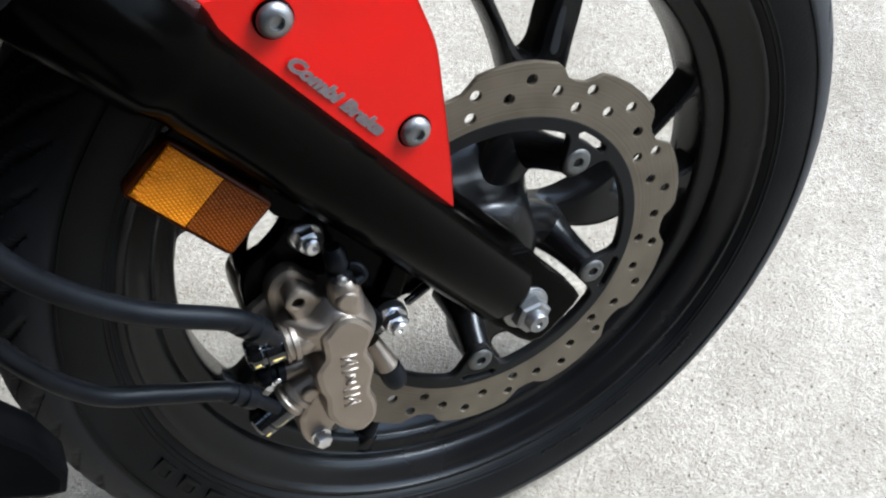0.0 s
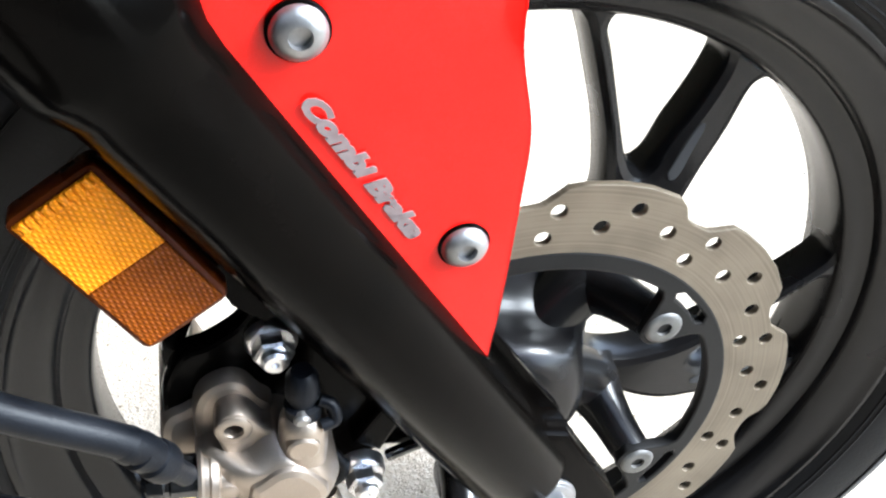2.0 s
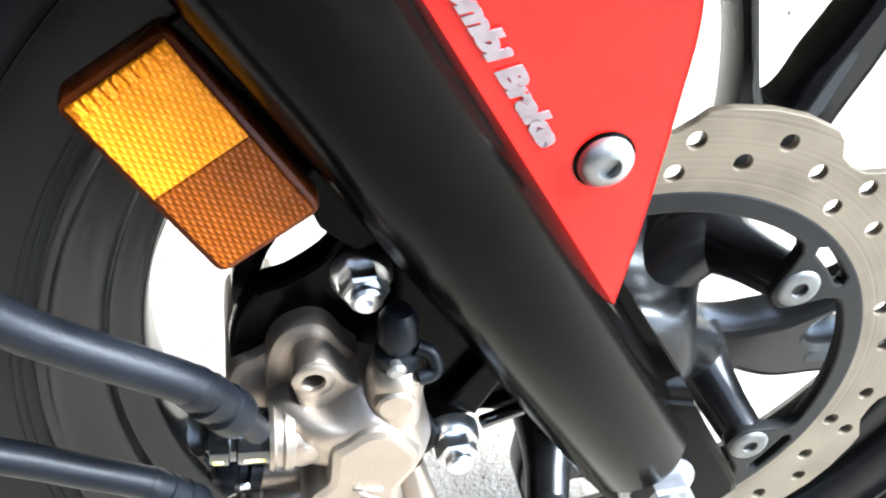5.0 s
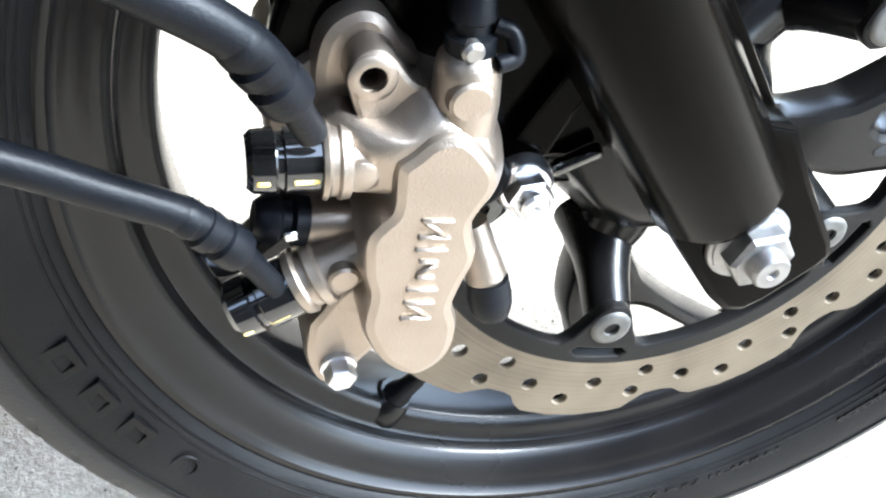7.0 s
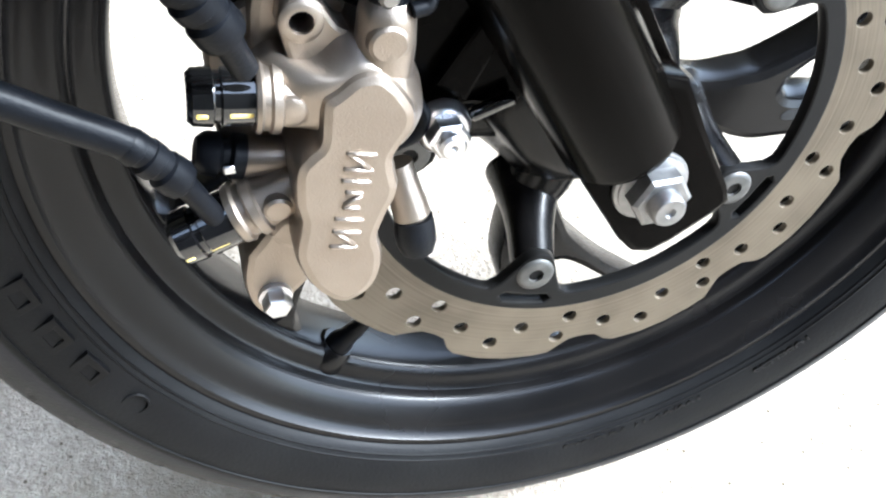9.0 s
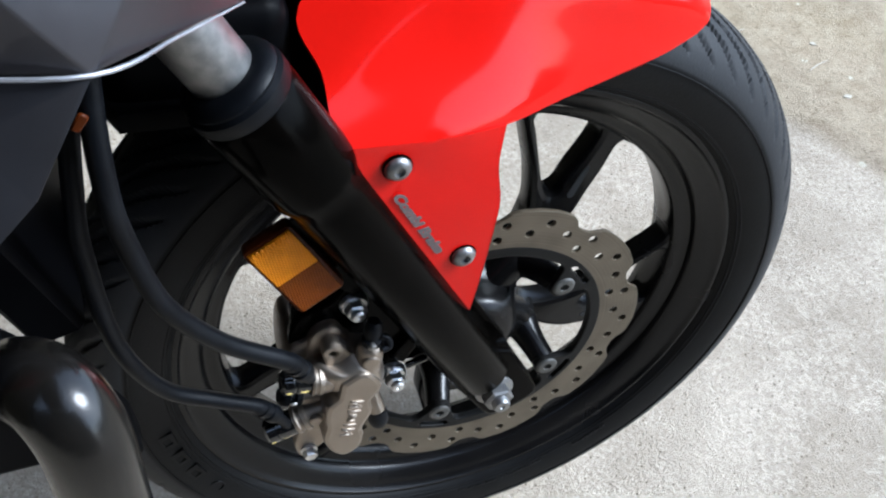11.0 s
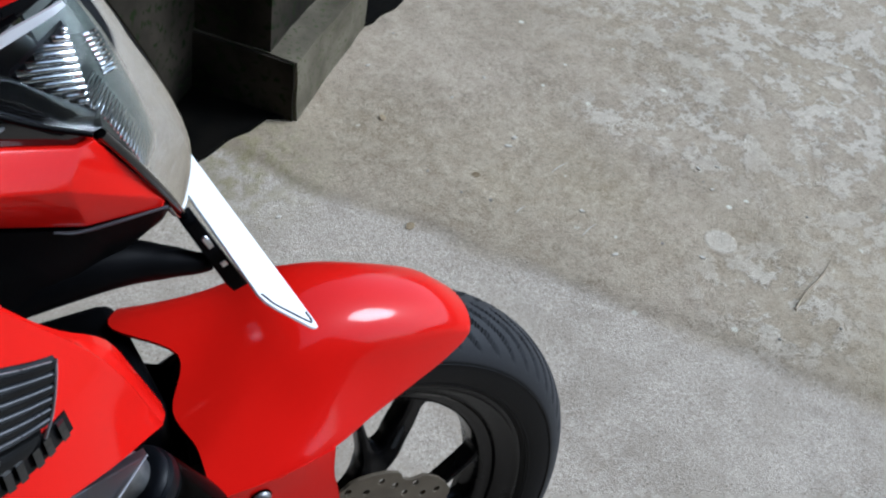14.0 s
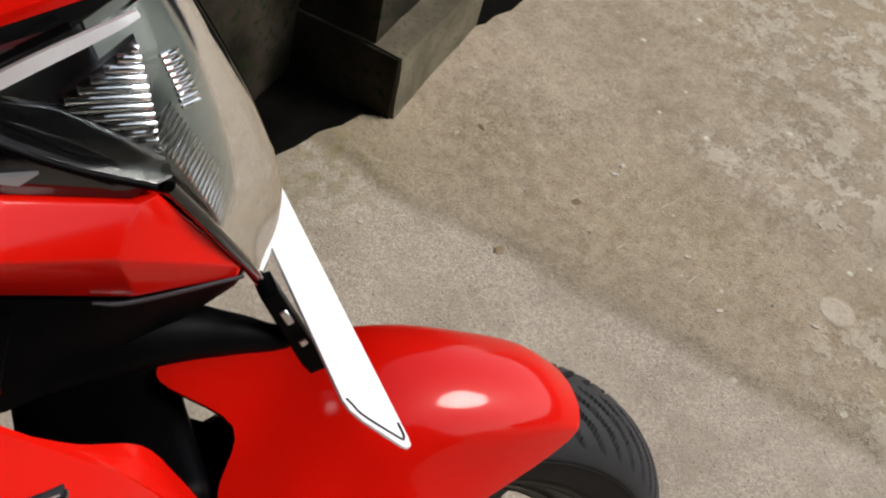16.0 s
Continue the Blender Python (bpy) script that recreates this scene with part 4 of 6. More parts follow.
FACE_LINE = [(-0.1187, 0.0675), (-0.1128, 0.0716), (-0.1070, 0.0723), (-0.1026, 0.0704), (-0.0980, 0.0647), (-0.0947, 0.0578), (-0.0953, 0.0514), (-0.0991, 0.0454), (-0.1014, 0.0409), (-0.1008, 0.0346), (-0.1001, 0.0303), (-0.1012, 0.0251), (-0.1036, 0.0202), (-0.1070, 0.0107), (-0.1061, 0.0046), (-0.1060, -0.0003), (-0.1070, -0.0063), (-0.1097, -0.0119), (-0.1143, -0.0159), (-0.1197, -0.0175), (-0.1250, -0.0145), (-0.1300, -0.0084), (-0.1333, -0.0005), (-0.1349, 0.0083), (-0.1325, 0.0203), (-0.1334, 0.0292), (-0.1323, 0.0413), (-0.1286, 0.0464), (-0.1246, 0.0504), (-0.1235, 0.0586), (-0.1225, 0.0647)]
SHOULDER = [(-0.1233, 0.0400), (-0.1244, 0.0492), (-0.1322, 0.0500), (-0.1400, 0.0505), (-0.1415, 0.0560), (-0.1405, 0.0690), (-0.1345, 0.0745), (-0.1250, 0.0725), (-0.1165, 0.0790), (-0.1110, 0.0800), (-0.1050, 0.0770), (-0.0960, 0.0740), (-0.0915, 0.0650), (-0.0895, 0.0563), (-0.0895, 0.0464), (-0.0945, 0.0380), (-0.1020, 0.0340), (-0.1120, 0.0350)]
caliper = part("brake_caliper", plate(FACE_LINE, -0.1190, -0.0780, bevel=0.0034, rounded=True), CHAMPAGNE, moto, "champagne anodised brake caliper")


def slope(outer, y0, inner, y1, n=90):
    """A smooth flank between two closed outlines at two depths, closed by the back one."""
    def even(loop):
        q = [np.array(v) for v in smooth_path([*loop, loop[0]], 6)]
        run = np.cumsum([0] + [np.linalg.norm(b - a) for a, b in zip(q, q[1:])])
        q = np.array([[np.interp(w, run, [p[i] for p in q]) for i in (0, 1)] for w in np.linspace(0, run[-1], n, endpoint=False)])
        c = q.mean(0)
        first = int(np.argmin(np.abs(np.arctan2(q[:, 1] - c[1], q[:, 0] - c[0]))))
        area = np.sum(q[:, 0] * np.roll(q[:, 1], -1) - np.roll(q[:, 0], -1) * q[:, 1])
        q = np.roll(q, -first, axis=0)
        return q if area > 0 else np.roll(q[::-1], 1, axis=0)
    a, b = even(outer), even(inner)
    rows = [[(*(a[k] * (1 - w) + b[k] * w), y0 + (y1 - y0) * math.sin(w * math.pi / 2)) for k in range(n)] for w in np.linspace(0, 1, 7)]
    verts = [(x, y, z) for row in [[(x, y0 + 0.022, z) for x, z in a]] for x, y, z in row] + [(x, y, z) for row in rows for x, z, y in row]
    faces = [(r * n + k, r * n + (k + 1) % n, (r + 1) * n + (k + 1) % n, (r + 1) * n + k) for r in range(7) for k in range(n)]
    return raw(verts, faces + [tuple(range(n)), tuple(range(7 * n, 8 * n))])


part("shoulder", slope(SHOULDER, -0.1040, [(-0.1175, 0.0600), (-0.1200, 0.0655), (-0.1130, 0.0705), (-0.1070, 0.0712), (-0.1020, 0.0690), (-0.0985, 0.0640), (-0.0965, 0.0570), (-0.0985, 0.0500), (-0.1050, 0.0460), (-0.1140, 0.0500)], -0.1165), CHAMPAGNE, caliper)
part("inner_half", plate([(x + 0.004, z + 0.002) for x, z in FACE_LINE], -0.0530, -0.0330, bevel=0.003, rounded=True), CHAMPAGNE, caliper)
part("bridge", plate([(-0.1500, 0.012), (-0.1535, 0.045), (-0.1520, 0.074), (-0.1440, 0.082), (-0.1340, 0.078), (-0.1300, 0.010)], -0.0920, -0.0420, bevel=0.004, rounded=True), CHAMPAGNE, caliper)
EAR = [(-0.1322, 0.0830), (-0.1304, 0.0895), (-0.1250, 0.0926), (-0.1200, 0.0902), (-0.1150, 0.0822), (-0.1115, 0.0780), (-0.1229, 0.0680), (-0.1280, 0.0660), (-0.1306, 0.0741)]
part("ear", plate(EAR, -0.1060, -0.0930, [(-0.1254, 0.0843, 0.0038)], bevel=0.0018, rounded=True), CHAMPAGNE, caliper, "drilled mounting ear")
part("ear_sleeve", turned((-0.1254, -0.1050, 0.0843), (-0.1254, -0.1072, 0.0843), [(0, 0.0037), (0, 0.0070), (0.0012, 0.0066), (0.0018, 0.0056), (0.0018, 0.0037)], 32), CHAMPAGNE, caliper)
# Dark plug in the ear's hole, painting the shade inside it.
part("ear_pin", rod((-0.1254, -0.0900, 0.0843), (-0.1254, -0.0985, 0.0843), 0.0038), RECESS_SHADE, caliper, "dark plug painting the shade in the bore")
part("ear_boss", plate([(-0.1405, 0.0640), (-0.1392, 0.0840), (-0.1345, 0.0945), (-0.1262, 0.0985), (-0.1195, 0.0960), (-0.1150, 0.0880), (-0.1110, 0.0800), (-0.1250, 0.0650)], -0.0960, -0.0780, bevel=0.0035, rounded=True), CHAMPAGNE, caliper)
part("bleed_boss", turned((-0.1025, -0.1075, 0.0660), (-0.1005, -0.1075, 0.0905), [(0, 0), (0, 0.0088), (0.010, 0.0092), (0.019, 0.0088), (0.0225, 0.0082), (0.0245, 0.0064), (0.0245, 0)], 26), CHAMPAGNE, caliper)
part("bleed_face", turned((-0.1022, -0.1130, 0.0798), (-0.1022, -0.1172, 0.0795), [(0, 0), (0, 0.0064), (0.0030, 0.0060), (0.0038, 0.0050), (0.0038, 0)], 22), CHAMPAGNE, caliper)
part("bleed_nipple", turned((-0.1005, -0.1075, 0.0890), (-0.0995, -0.1075, 0.1120), [(0, 0), (0, 0.0066), (0.006, 0.0068), (0.0068, 0.0048), (0.0095, 0.0048), (0.0105, 0.0062), (0.019, 0.0058), (0.0220, 0.0040), (0.0220, 0)], 22), HOSE, caliper, "black rubber bleed cap")
part("cap_strap", tube([(-0.0945, -0.1095, 0.0970, 0.0024), (-0.0905, -0.1110, 0.0950, 0.0024), (-0.0900, -0.1130, 0.0895, 0.0024), (-0.0950, -0.1140, 0.0885, 0.0024)], 10), HOSE, caliper, "black cap strap")
part("cap_stud", turned((-0.1015, -0.1120, 0.0930), (-0.1015, -0.1160, 0.0926), [(0, 0), (0, 0.0030), (0.0024, 0.0030), (0.0034, 0.0020), (0.0034, 0)], 16), DULLSTEEL, caliper)
# unions with their black sleeves and paint marks
part("union", turned((-0.1245, -0.1055, 0.0598), (-0.1412, -0.1055, 0.0620), [(0, 0), (0, 0.0092), (0.0085, 0.0092), (0.0095, 0.0112), (0.0120, 0.0114), (0.0128, 0.0104), (0.0145, 0.0104), (0.0155, 0.0114), (0.0168, 0.0108), (0.0168, 0)], 32), CHAMPAGNE, caliper)
part("union_face", turned((-0.1315, -0.1120, 0.0605), (-0.1315, -0.1152, 0.0603), [(0, 0), (0, 0.0052), (0.0026, 0.0050), (0.0032, 0.0040), (0.0032, 0)], 20), CHAMPAGNE, caliper)
part("union_bolt", turned((-0.1405, -0.1055, 0.0619), (-0.1606, -0.1055, 0.0644), [(0, 0), (0, 0.0088), (0.0100, 0.0088), (0.0106, 0.0078), (0.0122, 0.0078), (0.0128, 0.0090), (0.0185, 0.0086), (0.0202, 0.0070), (0.0202, 0)], 30), GLOSSBLACK, caliper, "black banjo bolt with yellow paint mark")
for a, l in ((-0.1455, 0.0068), (-0.1566, 0.0034)):
    part("paint_mark", rounded_box((l, 0.0008, 0.0014), 0.0003, Matrix.Translation((a, -0.1142, 0.0612 - 0.12 * (a + 0.1455))) @ Euler((0, radians(7), 0)).to_matrix().to_4x4(), 1), YELLOWZINC, caliper, "yellow paint mark")
part("stub", rod((-0.1270, -0.0960, 0.0308), (-0.1470, -0.0960, 0.0338), 0.0068), CHAMPAGNE, caliper)
part("stub_cap", turned((-0.1462, -0.0960, 0.0337), (-0.1612, -0.0960, 0.0384), [(0, 0), (0, 0.0074), (0.004, 0.0076), (0.005, 0.0056), (0.0075, 0.0056), (0.0085, 0.0074), (0.0130, 0.0070), (0.0155, 0.0048), (0.0155, 0)], 24), HOSE, caliper, "black rubber cap")
part("stub_clip", rounded_box((0.0042, 0.0012, 0.0032), 0.0005, Matrix.Translation((-0.1512, -0.1030, 0.0345)), 1), STEEL, caliper, "pale clip")
part("union", turned((-0.1285, -0.1030, 0.0262), (-0.1525, -0.1030, 0.0162), [(0, 0), (0, 0.0078), (0.012, 0.0086), (0.015, 0.0090), (0.0158, 0.0104), (0.0185, 0.0106), (0.0195, 0.0094), (0.0215, 0.0094), (0.0225, 0.0106), (0.0250, 0.0102), (0.0255, 0.0080), (0.0255, 0)], 32), CHAMPAGNE, caliper)
part("union_face", turned((-0.1382, -0.1090, 0.0232), (-0.1382, -0.1128, 0.0228), [(0, 0), (0, 0.0050), (0.003, 0.0048), (0.0038, 0.0038), (0.0038, 0)], 20), CHAMPAGNE, caliper)
part("union_bolt", turned((-0.1520, -0.1030, 0.0164), (-0.1716, -0.1030, 0.0092), [(0, 0), (0, 0.0096), (0.010, 0.0096), (0.0107, 0.0086), (0.0124, 0.0086), (0.0130, 0.0096), (0.0190, 0.0092), (0.0208, 0.0074), (0.0208, 0)], 30), GLOSSBLACK, caliper, "black banjo bolt with yellow paint mark")
for q, l in ((0.30, 0.0066), (0.80, 0.0032)):
    part("paint_mark", rounded_box((l, 0.0008, 0.0014), 0.0003, Matrix.Translation((-0.1520 - 0.0196 * q, -0.1118, 0.0138 - 0.0072 * q)) @ Euler((0, radians(-20), 0)).to_matrix().to_4x4(), 1), YELLOWZINC, caliper, "yellow paint mark")
part("lower_lug", plate([(-0.1500, -0.0030), (-0.1360, 0.0120), (-0.1230, 0.0060), (-0.1265, -0.0140), (-0.1345, -0.0240), (-0.1420, -0.0315), (-0.1490, -0.0300), (-0.1522, -0.0170)], -0.1030, -0.0780, bevel=0.003, rounded=True), CHAMPAGNE, caliper)
part("lug_rib", facets([(-0.1418, -0.1032, 0.0060), (-0.1330, -0.1032, 0.0000), (-0.1340, -0.1032, -0.0030), (-0.1400, -0.1032, 0.0010)], [(0, 1, 2, 3)], (0, 0.012, 0), 0.001), CHAMPAGNE, caliper)
part("lug_bolt", join(rod((-0.1422, -0.1020, -0.0228), (-0.1422, -0.1045, -0.0230), 0.0062), hexagon((-0.1422, -0.1040, -0.0230), (-0.1420, -0.1100, -0.0236), 0.0052)), STEEL, caliper, "zinc hexagonal bolt")
part("slide_sleeve", turned((-0.0945, -0.0900, 0.0180), (-0.0898, -0.0960, -0.0040), [(0, 0), (0, 0.0056), (0.010, 0.0060), (0.016, 0.0066), (0.021, 0.0068), (0.023, 0.0050), (0.023, 0)], 26), CHAMPAGNE, caliper)
part("slide_boot", turned((-0.0899, -0.0955, -0.0025), (-0.0884, -0.0978, -0.0190), [(0, 0), (0, 0.0070), (0.006, 0.0076), (0.011, 0.0074), (0.0150, 0.0060), (0.0165, 0.0028), (0.0165, 0)], 28), HOSE, caliper, "black rubber slide-pin boot")
part("pin_loop", tube([(-0.0900, -0.0940, 0.0480, 0.0022), (-0.0862, -0.0960, 0.0400, 0.0022), (-0.0890, -0.0960, 0.0330, 0.0022), (-0.0960, -0.0950, 0.0290, 0.0022)], 10), HOSE, caliper, "black rubber loop")
s0, s1 = Vector((-0.1192, -0.1192, 0.0095)), Vector((-0.1120, -0.1192, 0.0455))
for q, turn, long in ((0.00, 12, 0.0098), (0.09, 47, 0.0092), (0.17, 12, 0.0098), (0.31, 12, 0.0098), (0.44, 12, 0.0060), (0.52, -24, 0.0070), (0.60, 12, 0.0060), (0.72, 12, 0.0098), (0.84, 12, 0.0098), (0.92, 47, 0.0092), (1.00, 12, 0.0098)):
    part("maker_mark", rounded_box((long, 0.0022, 0.0017), 0.0006, Matrix.Translation(s0.lerp(s1, q)) @ Euler((0, radians(turn), 0)).to_matrix().to_4x4(), 1), CHAMPAGNE, caliper, "plain raised bar")

# hoses
def hose(points, r, label):
    ob = part("brake_hose", tube([(*p, r) for p in points[1:]], 20, 8), HOSE, moto, label)
    a, b = Vector(points[1]), Vector(points[2])
    part("hose_neck", tube([(*points[0], r * 0.72), (*Vector(points[0]).lerp(a, 0.5), r * 0.72), (*a, r * 0.75)], 16, 4), HOSE, ob, "black banjo neck")
    part("crimp", turned(a - (b - a) * 0.08, b, [(0, 0), (0, r * 0.85), (0.0012, r * 1.16), (0.0035, r * 1.26), (0.0085, r * 1.22), (0.0100, r * 0.92), (0.0112, r * 0.92), (0.0122, r * 1.16), (0.0160, r * 1.18), (0.0172, r * 0.90), (0.0184, r * 0.90), (0.0192, r * 1.10), (0.0222, r * 1.08), (0.0235, r)], 28), HOSE, ob, "black crimped hose end")
    return ob


hose([(-0.1410, -0.107, 0.074), (-0.1455, -0.112, 0.0880), (-0.1555, -0.115, 0.1065), (-0.1924, -0.117, 0.1385), (-0.2197, -0.120, 0.181), (-0.2315, -0.120, 0.228), (-0.2355, -0.120, 0.270), (-0.232, -0.105, 0.330), (-0.22, -0.08, 0.38)], 0.0058, "black rubber brake hose")
hose([(-0.1560, -0.101, 0.0180), (-0.1640, -0.103, 0.0360), (-0.1760, -0.104, 0.0520), (-0.2000, -0.105, 0.0690), (-0.2300, -0.107, 0.0945), (-0.2490, -0.110, 0.1480), (-0.2532, -0.110, 0.2200), (-0.2500, -0.108, 0.2610), (-0.240, -0.095, 0.330)], 0.0052, "black rubber brake hose")

# tank, its side panels and the badge
crease = [(-0.2240, -0.139, 0.5108), (-0.2389, -0.1448, 0.5192), (-0.2806, -0.162, 0.5315), (-0.348, -0.189, 0.5508), (-0.427, -0.212, 0.572), (-0.60, -0.232, 0.605)]
mid = [(-0.1810, -0.1213, 0.4420), (-0.215, -0.152, 0.463), (-0.262, -0.177, 0.488), (-0.345, -0.196, 0.520), (-0.435, -0.206, 0.540), (-0.60, -0.216, 0.566)]
low = [(-0.1510, -0.0970, 0.3530), (-0.205, -0.164, 0.401), (-0.262, -0.1955, 0.430), (-0.360, -0.2055, 0.487), (-0.443, -0.210, 0.518), (-0.60, -0.217, 0.552)]
# one smooth surface through the three lines
rows_ = np.array([crease, mid, low])


def terms(x, z):
    u, v = (x + 0.3) * 5, (z - 0.48) * 8
    return np.stack([np.ones_like(u), u, v, u * u, u * v, v * v, u ** 3, u * u * v], -1)


fit_ = np.linalg.lstsq(terms(rows_[..., 0].ravel(), rows_[..., 2].ravel()), rows_[..., 1].ravel(), rcond=None)[0]
rows_[..., 1] = 0.5 * rows_[..., 1] + 0.5 * (terms(rows_[..., 0], rows_[..., 2]) @ fit_)
crease, mid, low = [[tuple(float(v) for v in p) for p in r] for r in rows_]
lip_at = [(*p, w) for p, w in zip([crease[0], tuple((a + b) / 2 for a, b in zip(crease[0], mid[0])), mid[0], tuple((a + b) / 2 for a, b in zip(low[0], mid[0])), low[0]], (0.05, 0.35, 0.9, 1.0, 0.9))]
top = [(-0.2215, -0.118, 0.5060), (-0.2380, -0.112, 0.5095), (-0.2720, -0.115, 0.5225), (-0.345, -0.138, 0.5600), (-0.42, -0.160, 0.598), (-0.60, -0.190, 0.650)]
tank = part("tank_panel", skin([crease, mid, low], 0.003, sub=5), RED, moto, "glossy red fuel tank side panel")
part("front_lip", skin([[(x, y + 0.001, z) for x, y, z, w in lip_at], [(x + 0.0045 * w, y + 0.008 * w + 0.001, z - 0.001) for x, y, z, w in lip_at], [(x + 0.006 * w, y + 0.020 * w + 0.001, z - 0.002) for x, y, z, w in lip_at]], 0.002, sub=4, inward=(-1, 0.3, 0)), RED, tank, "red turned-in front lip")
part("tank_top", skin([top, [tuple((a + b) / 2 + (0, 0, 0.003)[i] for i, (a, b) in enumerate(zip(p, q))) for p, q in zip(crease, top)], crease], 0.003, sub=4), RED, tank, "red tank shoulder")
part("tank_crease", tube([(x, y + 0.0016, z - 0.0002, 0.0014 + 0.0006 * min(1, k / 3)) for k, (x, y, z) in enumerate(crease)], 14, 8), RED, tank, "rounded red tank crease")
part("tank_cover", skin([[(x + 0.02, 0.04, z - 0.03) for x, y, z in top], [(x + 0.01, -0.05, z - 0.015) for x, y, z in top], [(x, y + 0.002, z - 0.002) for x, y, z in top]], 0.003, sub=4), PLASTIC, tank, "black inner tank cover")
under = [(-0.258, -0.186, 0.414), (-0.315, -0.180, 0.412), (-0.375, -0.177, 0.405), (-0.433, -0.176, 0.398), (-0.487, -0.175, 0.369), (-0.60, -0.165, 0.300)]
lowline = [(-0.262, -0.1945, 0.4285), (-0.315, -0.201, 0.460), (-0.362, -0.2045, 0.486), (-0.402, -0.207, 0.502), (-0.445, -0.209, 0.517), (-0.60, -0.216, 0.550)]
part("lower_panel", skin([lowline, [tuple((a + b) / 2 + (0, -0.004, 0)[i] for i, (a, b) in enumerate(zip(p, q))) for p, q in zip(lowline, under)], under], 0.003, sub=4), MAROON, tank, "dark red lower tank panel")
part("pod", skin([[(-0.342, -0.199, 0.455), (-0.318, -0.2035, 0.458), (-0.290, -0.2025, 0.446), (-0.262, -0.1965, 0.431)], [(-0.345, -0.199, 0.448), (-0.318, -0.206, 0.448), (-0.290, -0.205, 0.438), (-0.264, -0.1975, 0.427)], [(-0.336, -0.193, 0.441), (-0.318, -0.198, 0.437), (-0.293, -0.197, 0.428), (-0.268, -0.192, 0.420)]], 0.003, sub=4), surf("dark_mauve_gloss", (0.045, 0.030, 0.034), (0.06, 0.042, 0.046), 0.3, 0.3, 30, 600, 0.02, spec=0.2), tank, "dark glossy bulge")

bpy.context.view_layer.update()


def on_panel(x, z, out=0.0):
    """A place on the tank panel's face, out metres proud of it."""
    hit_, at_, face_, _ = tank.ray_cast((x, -0.5, z), (0, 1, 0))
    y = at_.y if hit_ else -0.1545 + 0.40 * (x + 0.212) + 0.16 * (z - 0.481)
    return Vector((x, y - out, z))


def laid(corners, out, ridge=0.0, nu=10, nv=4):
    """A raised piece laid on the tank panel: four (x, z) corners, out metres proud and ridge more along its middle line."""
    a, b, c, d = [Vector((x, 0, z)) for x, z in corners]
    bm, rows = bmesh.new(), []
    for i in range(nv + 1):
        w, row = i / nv, []
        for j in range(nu + 1):
            p = a.lerp(b, j / nu).lerp(d.lerp(c, j / nu), w)
            row.append(bm.verts.new(on_panel(p.x, p.z, out + ridge * math.sin(math.pi * w))))
        rows.append(row)
    for r0, r1 in zip(rows, rows[1:]):
        for j in range(nu):
            bm.faces.new((r0[j], r0[j + 1], r1[j + 1], r1[j]))
    rim_ = rows[0] + [r[-1] for r in rows[1:]] + rows[-1][-2::-1] + [r[0] for r in rows[-2:0:-1]]
    foot = [bm.verts.new(v.co + Vector((0, out + 0.003, 0))) for v in rim_]
    for j in range(len(rim_)):
        l = (j + 1) % len(rim_)
        bm.faces.new((rim_[j], rim_[l], foot[l], foot[j]))
    bmesh.ops.recalc_face_normals(bm, faces=bm.faces)
    return bm


wing_l = [(-0.2798, 0.5224), (-0.2764, 0.5110), (-0.2730, 0.5013), (-0.2698, 0.4926), (-0.2660, 0.4832), (-0.2619, 0.4740), (-0.2562, 0.4672)]
wing_r = [(-0.2072, 0.4745), (-0.2088, 0.4702), (-0.2108, 0.4660), (-0.2128, 0.4622), (-0.2148, 0.4588), (-0.2168, 0.4558), (-0.2194, 0.4532)]
FEATHER = surf("satin_black_badge", (0.003, 0.003, 0.0032), (0.005, 0.005, 0.005), 0.25, 0, 40, 700, 0.05, 0.05, spec=0.2)
# Pewter for the badge's edges and for the feathers' painted highlights.
PEWTER_GLINT = surf("pewter_edge_and_highlight", (0.16, 0.15, 0.15), (0.24, 0.23, 0.23), 0.3, 0.8, 60, 700, 0.05)
badge = part("badge", laid([wing_l[0], wing_r[0], wing_r[6], (wing_l[6][0] + 0.004, wing_l[6][1])], 0.0012, nu=14, nv=10), FEATHER, tank, "black ribbed wing-shaped badge")
for k in range(6):
    (lx, lz), (mx, mz), (rx, rz), (sx, sz) = wing_l[k], wing_l[k + 1], wing_r[k], wing_r[k + 1]
    part("feather", laid([(lx, lz), (rx, rz), (sx, sz + 0.0006), (mx - 0.0030, mz + 0.0016)], 0.0028, 0.0014, 14, 4), FEATHER, badge, "raised black feather")
    # Thin bright tube that paints the highlight between two feathers.
    part("feather_edge", tube([(*on_panel(lx + (rx - lx) * w, lz + (rz - lz) * w - 0.0004, 0.0036), 0.0003 + 0.0002 * w) for w in (0.03, 0.25, 0.5, 0.75, 0.97)], 8, 4), PEWTER_GLINT, badge, "thin pewter line painting the highlight on a feather's edge")
part("spine", tube([(*on_panel(x + 0.0006, z, 0.0036), 0.0008) for x, z in (*wing_r, (-0.2230, 0.4500))], 8, 4), PEWTER_GLINT, badge, "pewter edged rim")
part("neck", laid([(-0.2545, 0.4655), (-0.2230, 0.4535), (-0.2330, 0.4500), (-0.2520, 0.4545)], 0.0030, 0.0010, 8, 4), FEATHER, badge, "black wing root")
part("neck_glint", tube([(*on_panel(x, z, 0.0046), r) for x, z, r in ((-0.2440, 0.4612, 0.0005), (-0.2468, 0.4588, 0.0012), (-0.2500, 0.4556, 0.0005))], 10, 5), PEWTER_GLINT, badge, "pewter curved root edge")


